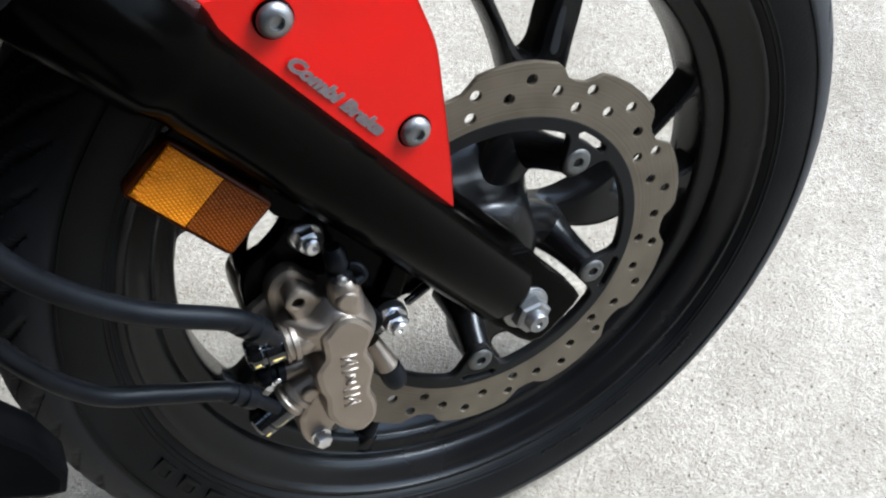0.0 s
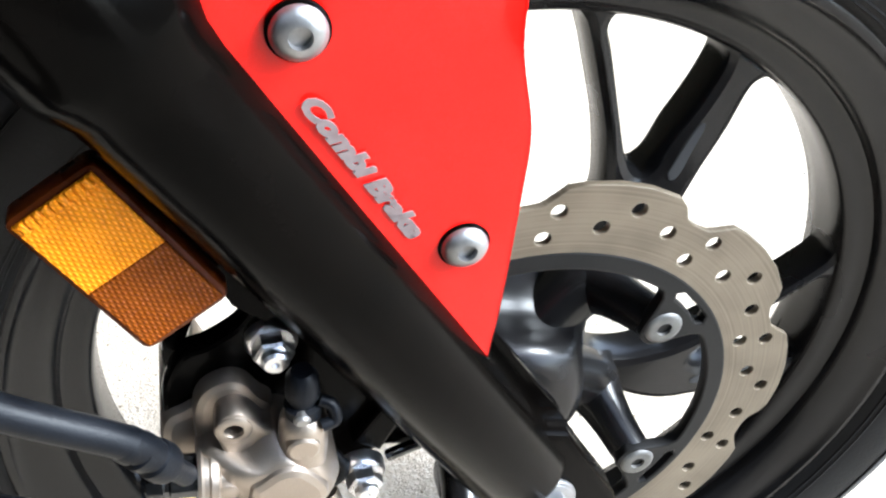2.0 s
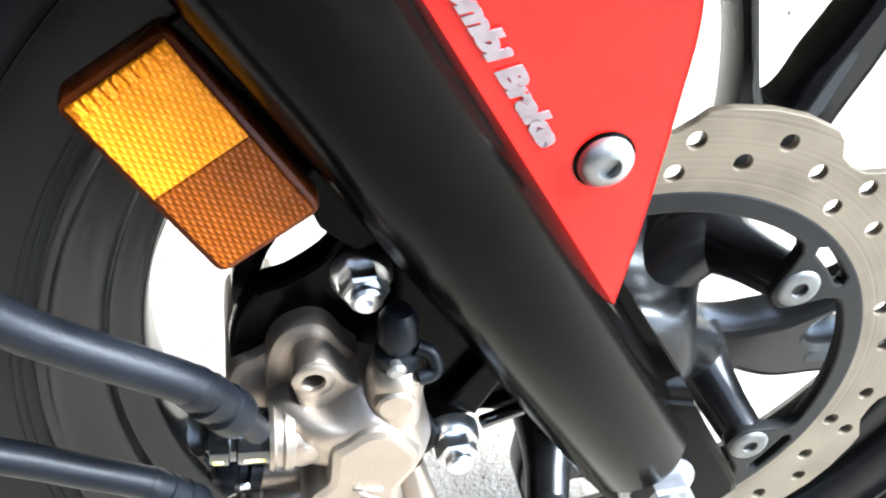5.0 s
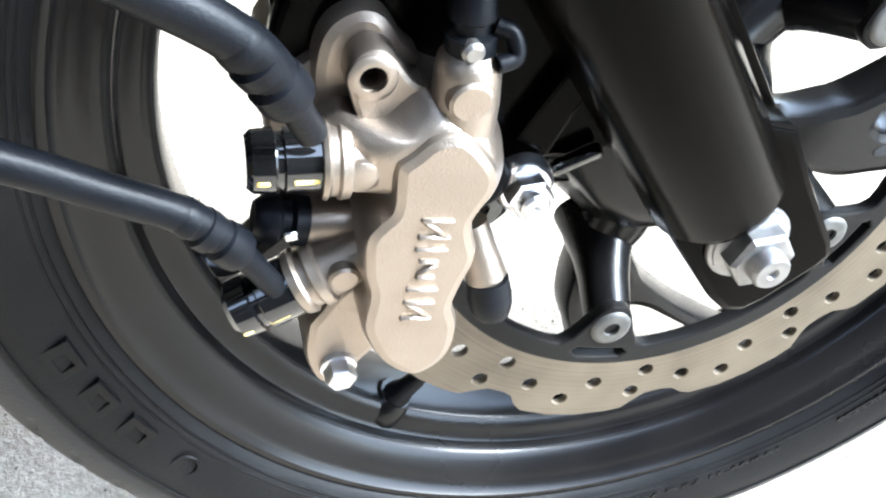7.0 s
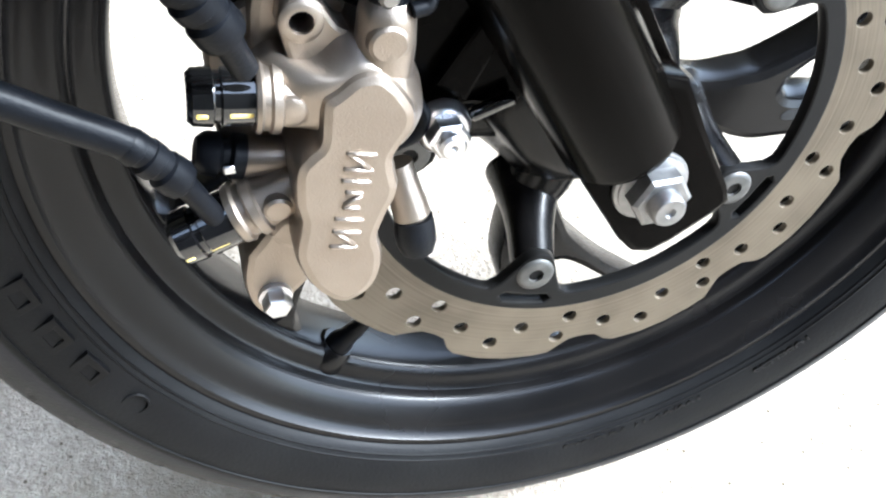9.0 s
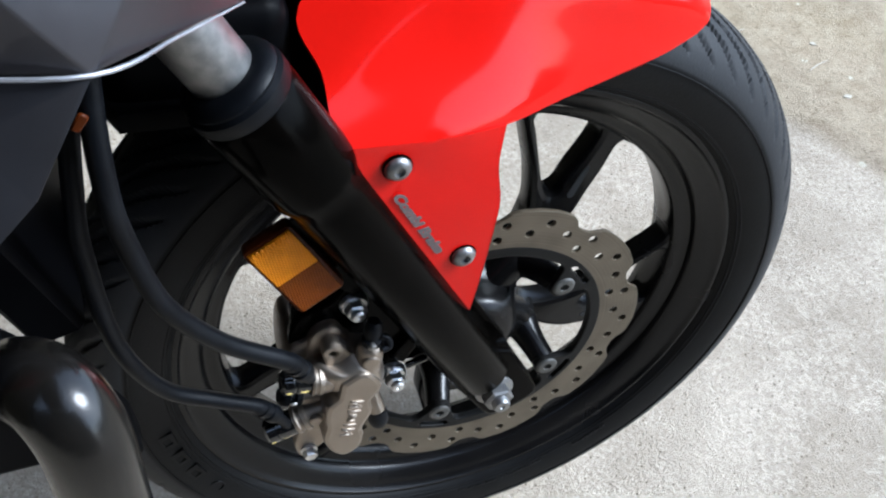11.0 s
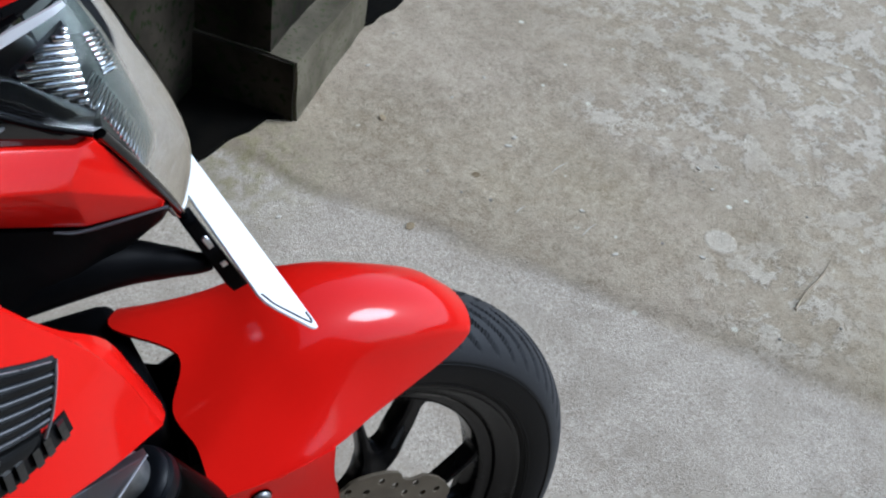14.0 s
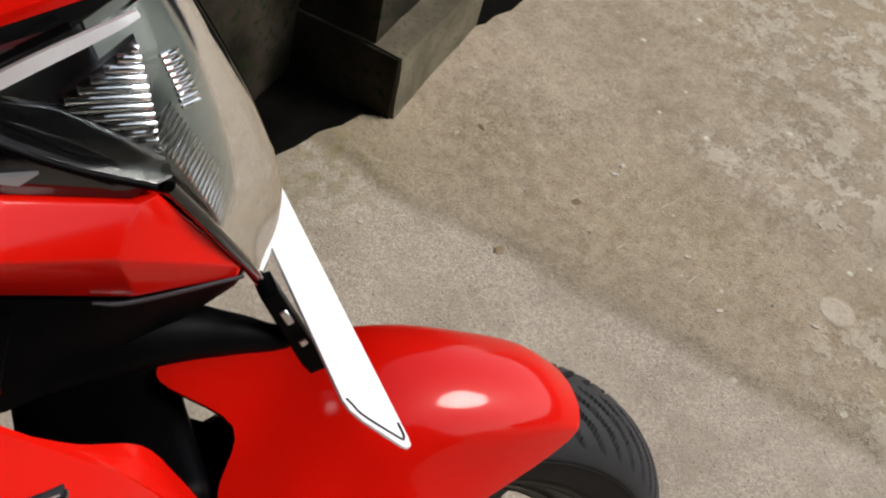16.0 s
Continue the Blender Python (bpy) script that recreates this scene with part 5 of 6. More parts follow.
def on_name(a, b):
    """A place in the name strip: a along it, b up it, both 0 to 1."""
    lo, hi = Vector((-0.2843, 0.4480)).lerp(Vector((-0.2088, 0.4382)), a), Vector((-0.2830, 0.4582)).lerp(Vector((-0.2104, 0.4490)), a)
    p = lo.lerp(hi, b)
    return (p.x, p.y)


def name_bar(a0, a1, b0, b1):
    part("name_bar", laid([on_name(a0, b1), on_name(a1, b1), on_name(a1, b0), on_name(a0, b0)], 0.0044, 0.0005, 3, 3), GLOSSBLACK, badge, "plain raised gloss black bar")


part("name_base", laid([on_name(-0.01, 1.04), on_name(1.01, 1.04), on_name(1.01, -0.04), on_name(-0.01, -0.04)], 0.0016, 0, 14, 4), FEATHER, badge, "black base strip")
for k in range(5):
    name_bar(0.2 * k + 0.015, 0.2 * k + 0.065, 0.06, 0.94)
    name_bar(0.2 * k + 0.130, 0.2 * k + 0.180, 0.06, 0.94)

# radiator shroud below the tank
T0_, T1_, R0, R1, Rt = (-0.345, -0.170, 0.402), (-0.263, -0.1905, 0.4225), (-0.336, -0.1740, 0.379), (-0.2293, -0.181, 0.3697), (-0.1673, -0.1172, 0.3525)
T2_ = (-0.208, -0.160, 0.396)
shroud = part("radiator_shroud", facets([T0_, T1_, T2_, Rt, R1, R0], [(0, 1, 4, 5), (1, 2, 4), (2, 3, 4)], (0, 0.008, -0.002), 0.0012), SHROUDGREY, moto, "dark grey metallic radiator shroud")
I1, I2, I3 = (-0.2725, -0.1835, 0.3532), (-0.3486, -0.2080, 0.2920), (-0.400, -0.205, 0.255)
O1, O2, O3 = (-0.2560, -0.1890, 0.3250), (-0.2960, -0.1990, 0.2900), (-0.345, -0.2000, 0.232)
L0 = (-0.336, -0.172, 0.362)
part("shroud_arm", facets([R0, R1, I1, L0, O1, O2, I2, O3, I3], [(0, 1, 2, 3), (1, 4, 2), (2, 4, 5, 6), (6, 5, 7, 8)], (0, 0.010, 0), 0.0015), surf("charcoal_metallic_paint", (0.017, 0.017, 0.020), (0.024, 0.024, 0.028), 0.38, 0.5, 25, 1500, 0.08, 0.05, spec=0.3), shroud, "dark grey lower shroud arm")
part("ridge", tube([(*R0, 0.0006), (-0.285, -0.1785, 0.3745, 0.0008), (*R1, 0.0010), (-0.197, -0.150, 0.3612, 0.0008), (*Rt, 0.0005)], 10, 6), surf("silver_paint", (0.26, 0.26, 0.28), (0.33, 0.33, 0.35), 0.35, 0.6, 40, 900, 0.05), shroud, "bright painted ridge line")
S = [(-0.2665, -0.1850, 0.3600), (-0.2740, -0.1858, 0.3480), (-0.3120, -0.1985, 0.3180), (-0.3460, -0.2095, 0.2890), (-0.3950, -0.2075, 0.2640)]
# Paler than the edge strip: light on the inner edge is in its colour.
part("inner_strip", skin([S, [(x - 0.006, y - 0.001, z + 0.006) for x, y, z in S], [(x - 0.010, y + 0.004, z + 0.010) for x, y, z in S]], 0.003, sub=4), surf("lit_blue_grey_edge", (0.045, 0.050, 0.064), (0.06, 0.066, 0.082), 0.4, 0.3, 20, 900, 0.05, 0.06, spec=0.3), shroud, "blue-grey inner edge strip, its colour paled for the light on it")
B = [(-0.339, -0.1735, 0.3860), (-0.400, -0.1810, 0.3955), (-0.433, -0.1820, 0.3920), (-0.489, -0.1820, 0.3580), (-0.60, -0.172, 0.285)]
part("edge_strip", skin([B, [(x, y - 0.001, z + 0.006) for x, y, z in B], [(x, y + 0.004, z + 0.013) for x, y, z in B]], 0.003, sub=4), EDGEGREY, shroud, "blue-grey strip under the tank panel")
part("inner_panel", facets([(-0.60, -0.160, 0.30), (-0.49, -0.165, 0.365), (-0.42, -0.162, 0.395), (-0.336, -0.160, 0.372), (-0.268, -0.165, 0.352), (-0.350, -0.178, 0.285), (-0.42, -0.172, 0.245), (-0.60, -0.15, 0.20)], [(0, 1, 6, 7), (1, 2, 3, 6), (3, 4, 5, 6)], (0, 0.006, 0), 0.001), PLASTIC, shroud, "black recessed inner panel")
part("signal_tab", rounded_box((0.004, 0.002, 0.008), 0.0007, Matrix.Translation((-0.237, -0.1765, 0.348)) @ Euler((0, radians(35), 0)).to_matrix().to_4x4(), 1), AMBERFRAME, shroud, "small amber tab")

# black frame parts behind the shroud
part("radiator", rounded_box((0.03, 0.26, 0.24), 0.004, Matrix.Translation((-0.315, 0.02, 0.27)) @ Euler((0, radians(-20), 0)).to_matrix().to_4x4(), 1), PLASTIC, moto, "black radiator behind the wheel")
part("frame_tube", tube([(-0.22, -0.03, 0.52, 0.022), (-0.29, -0.05, 0.40, 0.022), (-0.36, -0.07, 0.26, 0.022), (-0.42, -0.08, 0.12, 0.022)], 18), BLACK, moto, "black frame down tube")
part("engine_cover", turned((-0.43, -0.05, 0.17), (-0.43, -0.20, 0.185), [(0, 0), (0, 0.075), (0.10, 0.075), (0.125, 0.07), (0.142, 0.052), (0.150, 0.02), (0.151, 0)], 48), BLACK, moto, "black rounded engine cover")
part("engine_block", rounded_box((0.30, 0.22, 0.22), 0.02, Matrix.Translation((-0.56, 0.02, 0.10)), 3), BLACK, moto, "black engine block")
part("belly_pan", plate([(-0.262, 0.150), (-0.249, 0.118), (-0.2465, 0.095), (-0.252, 0.0845), (-0.262, 0.088), (-0.285, 0.105), (-0.40, 0.10), (-0.62, 0.06), (-0.62, 0.20), (-0.30, 0.20)], -0.150, -0.125, bevel=0.004), PLASTIC, moto, "black belly panel")

# engine guard
guard = part("engine_guard", tube([(*p, 0.0165) for p in ((-0.34, 0.0, 0.0), (-0.322, -0.06, 0.07), (-0.302, -0.125, 0.142), (-0.285, -0.190, 0.232), (-0.272, -0.226, 0.274), (-0.263, -0.243, 0.285), (-0.257, -0.252, 0.272), (-0.256, -0.255, 0.235), (-0.257, -0.255, 0.150), (-0.272, -0.250, 0.050), (-0.31, -0.21, -0.03), (-0.38, -0.12, -0.07))], 28, 8), GUARDBLACK, moto, "black powder-coated tubular engine guard")

# headlamp cowl
cowl = part("cowl_cheek", facets([(-0.300, -0.085, 0.612), (-0.249, -0.076, 0.596), (-0.209, -0.073, 0.553), (-0.165, -0.071, 0.542), (-0.1565, -0.069, 0.5435), (-0.1195, -0.0515, 0.4845), (-0.1225, -0.056, 0.482), (-0.168, -0.0640, 0.488), (-0.222, -0.0740, 0.511), (-0.310, -0.0860, 0.545), (-0.175, -0.0800, 0.524), (-0.225, -0.0890, 0.540)], [(0, 1, 2, 11, 8, 9), (2, 3, 10, 11), (3, 4, 5, 10), (10, 5, 6, 7), (11, 10, 7, 8)], (-0.003, 0.012, -0.003), 0.0015), RED, moto, "red headlamp cowl cheek")
part("cowl_side", facets([(-0.298, -0.0845, 0.640), (-0.298, -0.0850, 0.612), (-0.308, -0.0945, 0.545), (-0.339, -0.096, 0.560), (-0.3664, -0.096, 0.592), (-0.366, -0.092, 0.640)], [(0, 1, 2, 3, 4, 5)], (0.0, 0.012, 0.0), 0.0015), RED, cowl, "red rear part of the cowl")
part("cheek_inset", facets([(-0.2505, -0.0715, 0.5966), (-0.2235, -0.0695, 0.5945), (-0.2185, -0.0690, 0.5835), (-0.2045, -0.0690, 0.5705), (-0.1813, -0.0675, 0.5560), (-0.157, -0.0660, 0.5470), (-0.150, -0.063, 0.546), (-0.166, -0.067, 0.541), (-0.210, -0.069, 0.552)], [(0, 1, 2, 8), (2, 3, 8), (3, 4, 7, 8), (4, 5, 6, 7)], (0.002, 0.012, -0.002), 0.0008), GLOSSBLACK, cowl, "gloss black inset")
part("inset_panel", facets([(-0.2480, -0.0735, 0.5962), (-0.1815, -0.0625, 0.6085), (-0.2160, -0.0685, 0.5945), (-0.2255, -0.0700, 0.5915)], [(0, 1, 2, 3)], (0, 0.004, 0), 0), SHROUDGREY, cowl, "grey inset panel")
for q3 in (((-0.2385, -0.0735, 0.5815), (-0.2140, -0.0705, 0.5755), (-0.2292, -0.0728, 0.5750)), ((-0.2180, -0.0735, 0.5620), (-0.1965, -0.0705, 0.5600), (-0.2035, -0.0715, 0.5565))):
    part("inset_blade", facets(q3, [(0, 1, 2)], (0, 0.004, 0), 0), surf("silver_blade", (0.3, 0.3, 0.31), (0.38, 0.38, 0.39), 0.3, 0.6, 40, 600, 0.05), cowl, "silver blade")
part("lens_border", tube([(*p, 0.0016) for p in ((-0.180, -0.0625, 0.6105), (-0.2080, -0.0660, 0.6000), (-0.2245, -0.0680, 0.5945), (-0.2192, -0.0690, 0.5835), (-0.2045, -0.0690, 0.5705), (-0.1813, -0.0675, 0.5560), (-0.1570, -0.0665, 0.5450))], 10, 6), PLASTIC, cowl, "black border of the lamp")
part("chin", facets([(-0.113, -0.044, 0.482), (-0.122, -0.053, 0.4805), (-0.168, -0.0625, 0.485), (-0.224, -0.0725, 0.507), (-0.310, -0.0850, 0.540), (-0.300, -0.075, 0.440), (-0.225, -0.060, 0.428), (-0.178, -0.052, 0.436), (-0.150, -0.046, 0.448), (-0.118, -0.036, 0.458), (-0.104, -0.02, 0.460)], [(0, 1, 9, 10), (1, 2, 8, 9), (2, 3, 7, 8), (3, 4, 5, 6, 7)], (0.01, 0.11, 0.0), 0.0015), PLASTIC, cowl, "black chin panel")
part("chin_line", tube([(-0.120, -0.0555, 0.4815, 0.0009), (-0.168, -0.0645, 0.486, 0.0011), (-0.185, -0.0680, 0.4925, 0.0007)], 8, 6), SHROUDGREY, cowl)
part("visor", skin([[(-0.150, -0.046, 0.622), (-0.215, -0.056, 0.608), (-0.262, -0.068, 0.606), (-0.33, -0.08, 0.64)], [(-0.142, -0.01, 0.632), (-0.215, -0.03, 0.640), (-0.27, -0.04, 0.655), (-0.33, -0.05, 0.675)], [(-0.140, 0.02, 0.634), (-0.215, 0.02, 0.648), (-0.27, 0.02, 0.668), (-0.33, 0.02, 0.688)], [(-0.150, 0.08, 0.622), (-0.215, 0.09, 0.608), (-0.262, 0.10, 0.606), (-0.33, 0.11, 0.64)]], 0.004, sub=5, inward=(0, 0, -1)), RED, cowl, "red upper cowl")
part("brow", facets([(-0.150, -0.044, 0.618), (-0.205, -0.060, 0.590), (-0.252, -0.069, 0.600), (-0.262, -0.066, 0.604), (-0.215, -0.054, 0.606)], [(0, 1, 4), (1, 2, 3, 4)], (0, 0.03, 0.001), 0.0008), GLOSSBLACK, cowl, "black brow strip")
LC = 0.02


def mirrored(row):
    return row + [(x, 2 * LC - y, z) for x, y, z in row[-2::-1]]


LENS = [
    [(-0.206, -0.061, 0.588), (-0.168, -0.050, 0.603), (-0.1400, -0.0150, 0.6050), (-0.1340, LC, 0.6030)],
    [(-0.206, -0.065, 0.577), (-0.158, -0.060, 0.572), (-0.1210, -0.0220, 0.5680), (-0.1140, LC, 0.5650)],
    [(-0.172, -0.066, 0.556), (-0.142, -0.058, 0.541), (-0.1040, -0.0200, 0.5310), (-0.0970, LC, 0.5270)],
    [(-0.137, -0.061, 0.521), (-0.121, -0.049, 0.506), (-0.0910, -0.0150, 0.4910), (-0.0850, LC, 0.4850)],
    [(-0.117, -0.049, 0.484), (-0.108, -0.039, 0.470), (-0.093, -0.010, 0.452), (-0.088, LC, 0.444)],
    [(-0.108, -0.039, 0.464), (-0.102, -0.029, 0.452), (-0.095, -0.005, 0.434), (-0.092, LC, 0.426)],
]
lamp = part("headlamp", skin([[(r[0][0] - 0.012, r[0][1] + 0.008, r[0][2]), (r[0][0] - 0.03, LC, r[0][2]), (r[0][0] - 0.012, 2 * LC - r[0][1] - 0.008, r[0][2])] for r in LENS], 0.004, sub=4, inward=(-1, 0, 0)), surf("grey_lamp_bowl", (0.07, 0.08, 0.075), (0.11, 0.12, 0.113), 0.45, 0.1, 30, 300, 0.05), moto, "clear headlamp with ribbed chrome reflectors")
glass = part("lens", skin([mirrored(r) for r in LENS], 0.002, sub=5, inward=(-0.7, 0.7, 0)), GLASS, lamp, "clear domed headlamp lens")
glass.visible_shadow = False
INSERT = [[(x - 0.0045, y + 0.002, z - 0.002) if i else (x - 0.006, y + 0.010, z - 0.002) for i, (x, y, z) in enumerate(r[1:])] for r in LENS]
part("lamp_insert", skin([mirrored(r) for r in INSERT], 0.002, sub=4, inward=(-0.7, 0.7, 0)), surf("grey_green_lamp_insert", (0.06, 0.066, 0.060), (0.095, 0.104, 0.096), 0.5, 0.0, 18, 300, 0.05, spec=0.06), lamp, "smooth grey-green lamp interior")
part("lens_rim", tube([(*p, 0.0028) for p in ((-0.152, -0.0655, 0.5435), (-0.137, -0.0615, 0.5195), (-0.117, -0.0495, 0.4825), (-0.1075, -0.0395, 0.4615), (-0.099, -0.024, 0.446))], 12, 6), GLOSSBLACK, lamp, "black lens rim")
ra, rb_, rc = Vector((-0.1866, -0.0560, 0.5771)), Vector((-0.1583, -0.0540, 0.5981)), Vector((-0.1503, -0.0520, 0.5495))
for k in range(12):
    q = (k + 0.5) / 12
    a = rb_.lerp(ra, q / 0.5) if q < 0.5 else ra.lerp(rc, (q - 0.5) / 0.5)
    part("reflector_rib", rod(a, rb_.lerp(rc, q), 0.0017, 12, 0.0004), CHROME, lamp, "chrome reflector rib")
part("reflector_back", facets([tuple(p + Vector((0, 0.003, 0))) for p in (ra, rb_, rc)], [(0, 1, 2)], (0, 0.004, 0), 0), SHROUDGREY, lamp, "dark grey reflector panel")
for k in range(28):
    q = k / 27
    a = Vector((-0.156, -0.0560, 0.562)).lerp(Vector((-0.112, -0.0360, 0.478)), q)
    part("reflector_rib", rod(a, a + Vector((0.010, 0.010 + 0.006 * q, 0.006)), 0.0010, 8, 0.0003), CHROME, lamp, "fine chrome rib")
part("inner_mask", facets([(-0.2200, -0.0610, 0.5885), (-0.1866, -0.0585, 0.5771), (-0.1503, -0.0560, 0.5495), (-0.1560, -0.0600, 0.5430), (-0.1813, -0.0615, 0.5540), (-0.2045, -0.0620, 0.5680), (-0.2189, -0.0620, 0.5815)], [(0, 1, 5, 6), (1, 2, 4, 5), (2, 3, 4)], (0.001, 0.004, 0), 0.0004), GLOSSBLACK, lamp, "gloss black inner mask")
part("lens_strip", skin([[(-0.2260, -0.0665, 0.5870), (-0.2165, -0.0655, 0.5905), (-0.192, -0.0635, 0.601), (-0.1675, -0.0590, 0.6085), (-0.1580, -0.0560, 0.6110)], [(-0.2255, -0.0665, 0.5862), (-0.2110, -0.0655, 0.5878), (-0.190, -0.0640, 0.5965), (-0.1655, -0.0595, 0.6055), (-0.1568, -0.0565, 0.6090)]], 0.002, sub=5), surf("silver_strip", (0.62, 0.62, 0.62), (0.7, 0.7, 0.7), 0.35, 0.2, 30, 600, 0.03), lamp, "bright strip over the lens")
part("reflector_band", skin([[(-0.160, -0.0470, 0.560), (-0.136, -0.0380, 0.520), (-0.115, -0.0250, 0.478)], [(-0.145, -0.036, 0.570), (-0.122, -0.026, 0.527), (-0.104, -0.010, 0.486)]], 0.002, sub=4), surf("satin_chrome", (0.5, 0.5, 0.51), (0.6, 0.6, 0.6), 0.35, 0.7, 40, 500, 0.05), lamp, "satin chrome reflector band")
for k in range(9):
    a = Vector((-0.1500, -0.0500, 0.590)).lerp(Vector((-0.1415, -0.0470, 0.566)), k / 8)
    part("reflector_rib", rod(a, a + Vector((0.0075, 0.006, -0.001)), 0.0009, 8, 0.0002), CHROME, lamp, "fine chrome rib")
for k in range(26):
    q = k / 25
    a = Vector((-0.1245, -0.0225, 0.568)).lerp(Vector((-0.0965, -0.0170, 0.495)), q)
    part("reflector_rib", rod(a, a + Vector((0.003, 0.012, -0.002)), 0.0005, 6, 0.0001), SHROUDGREY, lamp, "fine grey rib")

# number plate and its bracket
nplate = part("number_plate", plate([(-0.1172, 0.0045), (-0.1150, 0.0012), (-0.1100, 0.0), (0.160, 0.0), (0.170, 0.010), (0.170, 0.030), (0.160, 0.040), (-0.097, 0.040), (-0.1030, 0.0375), (-0.1075, 0.031), (-0.1170, 0.009)], -0.001, 0.001, bevel=0.0006), WHITEPLATE, moto, "white blank-backed strip number plate")
PL = Matrix(((0, -0.787, 0.617, -0.0535), (1, 0, 0, 0), (0, 0.617, 0.787, 0.4078), (0, 0, 0, 1))) @ FACE.inverted()
nplate.data.transform(PL)
part("plate_fold", tube([(*(PL @ Vector((a, y, c))), 0.0007) for y in (-0.0013,) for a, c in ((-0.0960, 0.0375), (-0.0995, 0.0345), (-0.1045, 0.0300), (-0.1125, 0.0095), (-0.1122, 0.0058), (-0.1090, 0.0042), (-0.1020, 0.0040))], 8, 6), SHROUDGREY, nplate, "grey pressed outline at the plate's end")
strap = part("plate_bracket", plate([(-0.1090, 0.4560), (-0.1000, 0.4590), (-0.0760, 0.4080), (-0.0700, 0.3960), (-0.0800, 0.3930), (-0.0850, 0.4010)], -0.046, -0.030, bevel=0.0015), PLASTIC, moto, "black strap behind the number plate")
part("bracket_arm", tube([(-0.092, -0.038, 0.418, 0.0062), (-0.102, -0.038, 0.420, 0.0075), (-0.122, -0.038, 0.428, 0.011), (-0.160, -0.04, 0.440, 0.016), (-0.24, -0.04, 0.44, 0.02)], 16, 6), PLASTIC, strap, "black curved arm")
for k, l in ((0.25, 0.011), (0.62, 0.005)):
    c_ = Vector((-0.1020, -0.0462, 0.4540)).lerp(Vector((-0.0760, -0.0462, 0.3990)), k)
    part("bracket_slot", rounded_box((0.004, 0.0016, l), 0.0006, Matrix.Translation(c_) @ Euler((0, radians(-26), 0)).to_matrix().to_4x4(), 1), STEEL, strap, "pale clip")

# indicator, lever
IA, IB, IC = Vector((-0.308, -0.2465, 0.6325)), Vector((-0.262, -0.2420, 0.6450)), Vector((-0.231, -0.2370, 0.6510))
ind = part("indicator", turned(IA, IB, [(0, 0), (0.002, 0.006), (0.010, 0.0125), (0.024, 0.0185), (0.040, 0.0225), (0.047, 0.0235), (0.049, 0.0228), (0.049, 0)], 40), GLOSSBLACK, moto, "black turn indicator with clear lens")
iglass = part("lens", turned(IB, IC, [(0, 0.0222), (0.002, 0.0226), (0.008, 0.0220), (0.014, 0.0198), (0.019, 0.0155), (0.0225, 0.0090), (0.0238, 0)], 40), clear("indicator_plastic", (0.82, 0.80, 0.78), 0.08, 1.0), ind, "clear indicator lens")
iglass.visible_shadow = False
part("bulb_reflector", turned(IB.lerp(IC, 0.02), IC, [(0, 0.0214), (0.002, 0.0216), (0.008, 0.0209), (0.0135, 0.0188), (0.0182, 0.0146), (0.0215, 0.0085), (0.0226, 0)], 36), surf("frosted_insert", (0.15, 0.132, 0.124), (0.22, 0.195, 0.185), 0.4, 0.0, 60, 500, 0.1), ind, "pale frosted insert")
for k in range(11):
    q = IB.lerp(IC, 0.20) + Vector((0.0008 * min(k, 10 - k), -0.0212 + 0.0004 * abs(k - 5) ** 2 * 0.55, -0.0100 + 0.0021 * k))
    part("lens_rib", rod(q + Vector((-0.006, 0, -0.0010)), q + Vector((0.008, 0.0015, 0.0015)), 0.0008, 8, 0.0002), surf("pale_rib", (0.6, 0.6, 0.59), (0.7, 0.7, 0.68), 0.25, 0.3, 60, 500, 0.05) if k == 0 else bpy.data.materials["pale_rib"], ind, "pale moulded rib")
part("stalk", tube([(-0.29, -0.07, 0.600, 0.013), (-0.30, -0.13, 0.625, 0.0115), (-0.296, -0.20, 0.640, 0.0105), (-0.292, -0.232, 0.638, 0.0105)], 18), PLASTIC, ind, "black rubber stalk")
lever = part("brake_lever", tube([(-0.383, -0.287, 0.618, 0.0055), (-0.388, -0.288, 0.640, 0.0050), (-0.391, -0.290, 0.675, 0.0058), (-0.392, -0.285, 0.72, 0.0065), (-0.40, -0.26, 0.78, 0.0075)], 18), GLOSSBLACK, moto, "black brake lever with ball end")
part("ball_end", turned((-0.3722, -0.2856 + 0.014, 0.6182), (-0.3722, -0.2856 - 0.014, 0.6182), [(0.014 - 0.014 * math.cos(a), 0.014 * math.sin(a)) for a in np.linspace(0, math.pi, 17)], 32), GLOSSBLACK, lever, "gloss black ball end")
part("cockpit_filler", rounded_box((0.24, 0.17, 0.15), 0.02, Matrix.Translation((-0.41, 0.01, 0.575)), 2), PLASTIC, moto, "black cockpit panel")
part("cowl_filler", rounded_box((0.09, 0.05, 0.07), 0.008, Matrix.Translation((-0.318, -0.060, 0.530)), 2), PLASTIC, moto, "black panel under the cowl")
part("lower_yoke", rounded_box((0.10, 0.13, 0.07), 0.015, Matrix.Translation((-0.180, 0.02, 0.272)), 3), PLASTIC, moto, "black lower fork yoke")
part("headstock", tube([(-0.24, 0.02, 0.44, 0.03), (-0.29, 0.02, 0.56, 0.03), (-0.33, 0.02, 0.66, 0.028)], 18), BLACK, moto, "black steering head")
part("inner_mudflap", facets([(-0.100, 0.030, 0.262), (-0.140, 0.060, 0.262), (-0.205, 0.05, 0.240), (-0.235, -0.02, 0.25), (-0.225, -0.06, 0.262), (-0.125, -0.055, 0.255)], [(0, 1, 2, 3, 4, 5)], (0, 0.0, -0.012), 0.002), PLASTIC, moto, "black inner flap")

# the forks and the bodywork sit turned a little against the wheel
BODY = Matrix(((0.9963, -0.0255, -0.0092, -0.0048), (0.0031, 1.0007, -0.0481, -0.0053), (0.0037, 0.0138, 1.0280, 0.0037), (0, 0, 0, 1)))
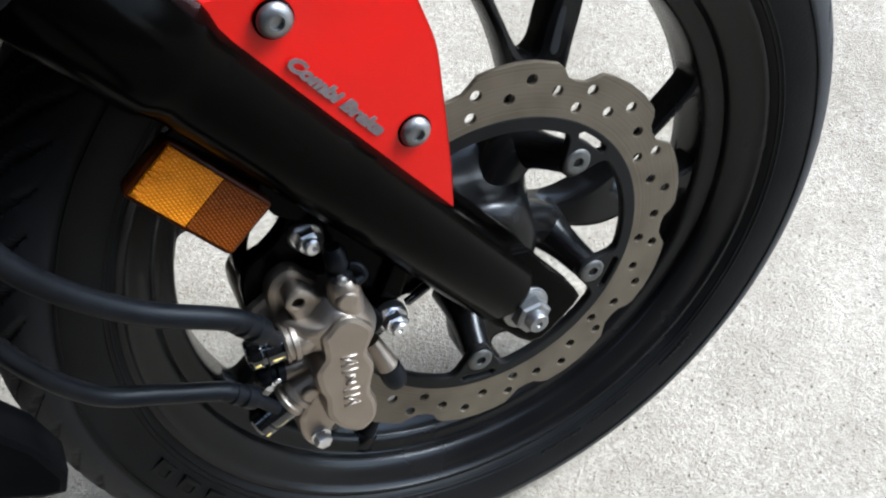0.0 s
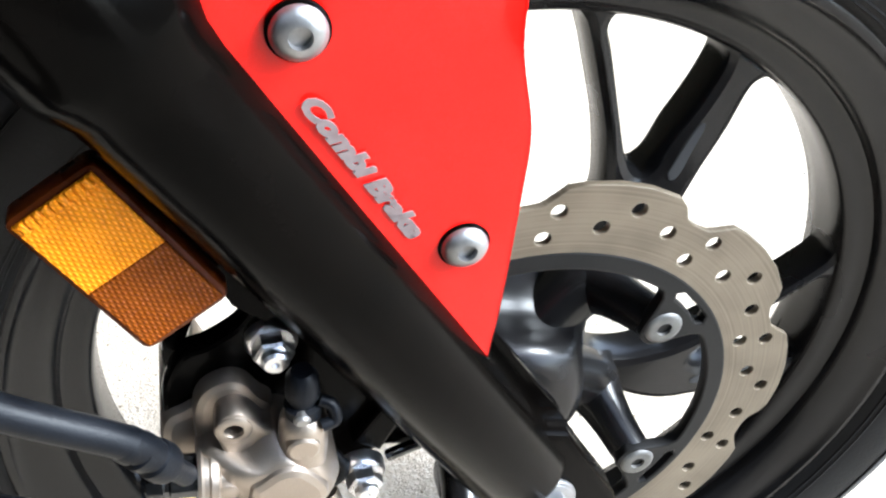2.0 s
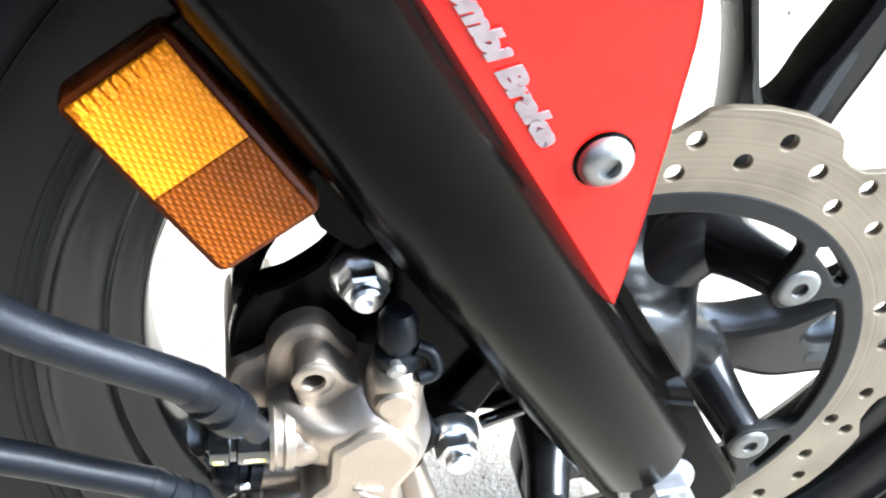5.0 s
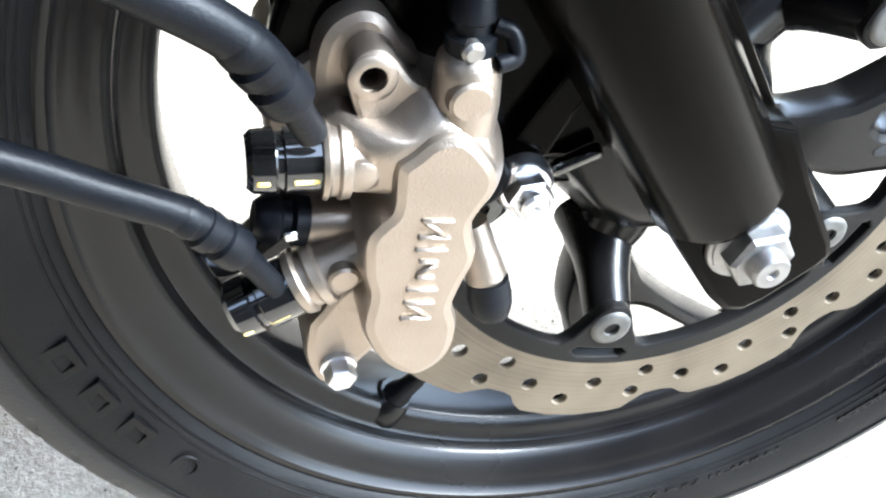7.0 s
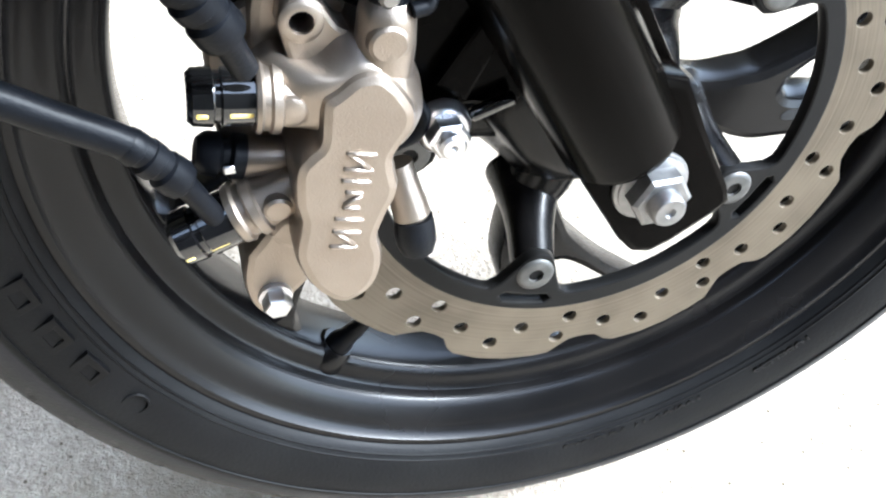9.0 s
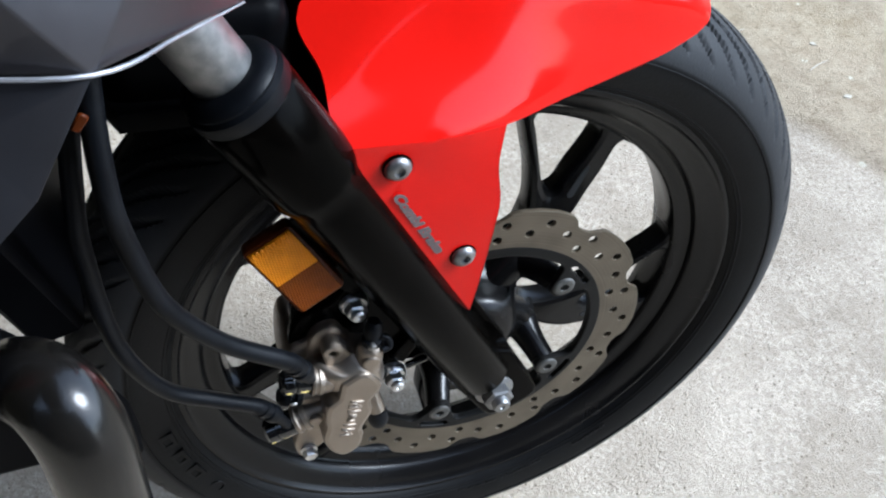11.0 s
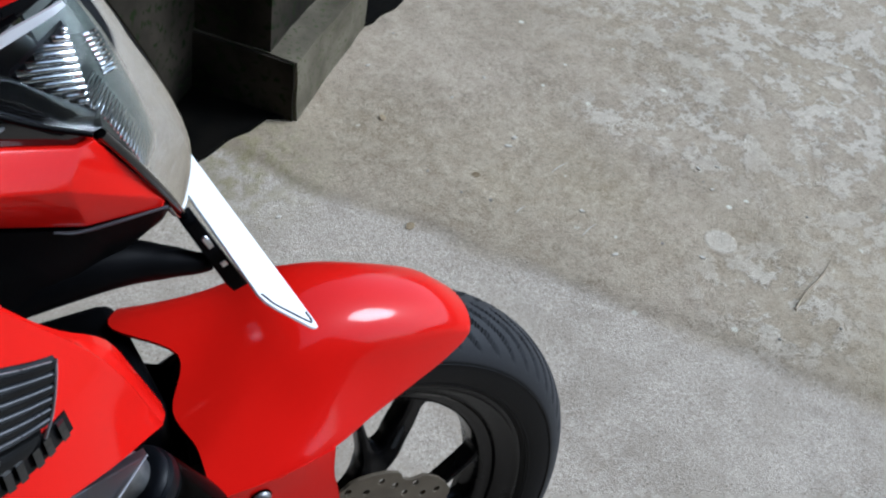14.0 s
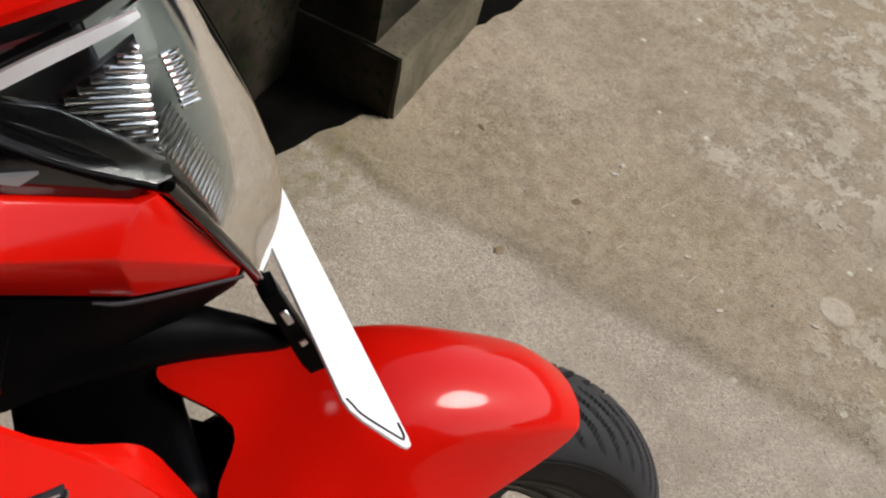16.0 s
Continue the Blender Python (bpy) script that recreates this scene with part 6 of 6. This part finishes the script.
for ob in moto.children:
    if ob not in (tyre, rim, disc, caliper):
        for piece in (ob, *ob.children_recursive):
            piece.data.transform(BODY)

# ---- small things on the ground ----
def on_ground(x, y):
    return ground_height(x, y)


def leaf(x, y, s, turn, colour):
    pts = [(s * t, s * 0.34 * math.sin(math.pi * min(1, t * 1.02)) ** 0.8 * side, s * 0.10 * math.sin(3 * t) * (0.6 + 0.4 * side)) for side in (1, -1) for t in (np.linspace(0, 1, 9) if side == 1 else np.linspace(1, 0, 9)[1:-1])]
    n = len(pts)
    bm = raw(pts + [(a, b, c + 0.0006) for a, b, c in pts], [tuple(range(n)), tuple(range(2 * n - 1, n - 1, -1)), *[(i, (i + 1) % n, n + (i + 1) % n, n + i) for i in range(n)]])
    ob = part("fallen_leaf", bm, colour, None)
    ob.matrix_world = pose(x, y, on_ground(x, y) + 0.001, 6, -4, turn)
    return tagged(ob, "small dry brown leaf lying on concrete", "leaf", group="litter on the ground")


LEAFY = surf("dry_leaf", (0.16, 0.11, 0.055), (0.24, 0.18, 0.10), 0.8, 0, 80, 400, 0.4)
STONE = surf("pebble", (0.16, 0.145, 0.12), (0.3, 0.28, 0.24), 0.9, 0, 90, 500, 0.5)
TWIG = surf("dry_twig", (0.28, 0.22, 0.14), (0.36, 0.29, 0.19), 0.9, 0, 80, 500, 0.4)
leaf(0.479, 0.588, 0.022, 20, LEAFY)
leaf(0.667, 0.670, 0.018, -30, LEAFY)
leaf(0.580, 0.870, 0.02, 70, LEAFY)
for k in range(20):
    x, y = random.uniform(0.2, 1.7), random.uniform(-0.5, 1.0)
    if 1.28 * x + y < 0.75 or (x < 0.55 and y > 0.72):
        continue
    s = random.uniform(0.0012, 0.0032)
    bm = bmesh.new()
    bmesh.ops.create_icosphere(bm, subdivisions=2, radius=s)
    for v in bm.verts:
        v.co = Vector((v.co.x * 1.3, v.co.y, v.co.z * 0.6)) + 0.35 * s * noise.noise_vector(v.co * 1.2 / s + Vector((k, 0, 0)))
    ob = part("pebble", bm, STONE, None)
    ob.matrix_world = pose(x, y, on_ground(x, y) + s * 0.3, 0, 0, random.uniform(0, 360))
    tagged(ob, "small grey stone lying on concrete", "pebble", group="litter on the ground")
CHIP = surf("pale_chip", (0.40, 0.36, 0.29), (0.52, 0.47, 0.39), 0.9, 0, 90, 500, 0.4)
for k, (x, y) in enumerate(((0.787, 0.720), (0.814, 0.737), (1.137, 0.521), (1.180, 0.510), (1.120, 0.459), (0.820, 0.507), (0.809, 0.387), (0.967, 0.318), (0.279, 0.698), (0.637, 1.050), (0.748, 1.140), (0.756, 0.893), (0.862, 0.933))):
    s = random.uniform(0.005, 0.009) * (0.7 if k > 8 else 1.0)
    n_ = 9
    rim_ = [(s * (0.75 + 0.5 * random.random()) * math.cos(6.283 * i / n_), 0.55 * s * (0.7 + 0.6 * random.random()) * math.sin(6.283 * i / n_)) for i in range(n_)]
    bm = raw([(a, b, 0) for a, b in rim_] + [(a * 0.86, b * 0.86, 0.0022) for a, b in rim_], [tuple(range(n_))[::-1], tuple(range(n_, 2 * n_)), *[(i, (i + 1) % n_, n_ + (i + 1) % n_, n_ + i) for i in range(n_)]])
    ob = part("concrete_chip", bm, CHIP, None, smooth=False)
    ob.matrix_world = pose(x, y, on_ground(x, y) - 0.0003, 0, 0, random.uniform(0, 360))
    tagged(ob, "small pale concrete chip lying on the yard", "chip", group="litter on the ground")
for x, y, l, turn in ((0.828, 0.621, 0.050, 15), (0.779, 0.450, 0.045, 20), (0.692, 0.548, 0.028, 18)):
    ob = part("straw", tube([(0, 0, 0.0012, 0.0008), (l * 0.5, 0.0015, 0.0014, 0.0011), (l, 0, 0.0012, 0.0006)], 8, 4), CHIP, None)
    ob.matrix_world = pose(x, y, on_ground(x, y), 0, 0, turn)
    tagged(ob, "short pale dry straw lying on concrete", "straw", group="litter on the ground")
tw = part("twig", tube([(0, 0, 0.003, 0.0018), (0.06, 0.004, 0.0035, 0.0017), (0.12, 0.001, 0.003, 0.0015), (0.19, 0.006, 0.0025, 0.001)], 8, 4), TWIG, None)
tw.matrix_world = pose(1.046, 0.147, on_ground(1.05, 0.15), 0, 0, 19)
tagged(tw, "thin dry twig lying on concrete", "twig")
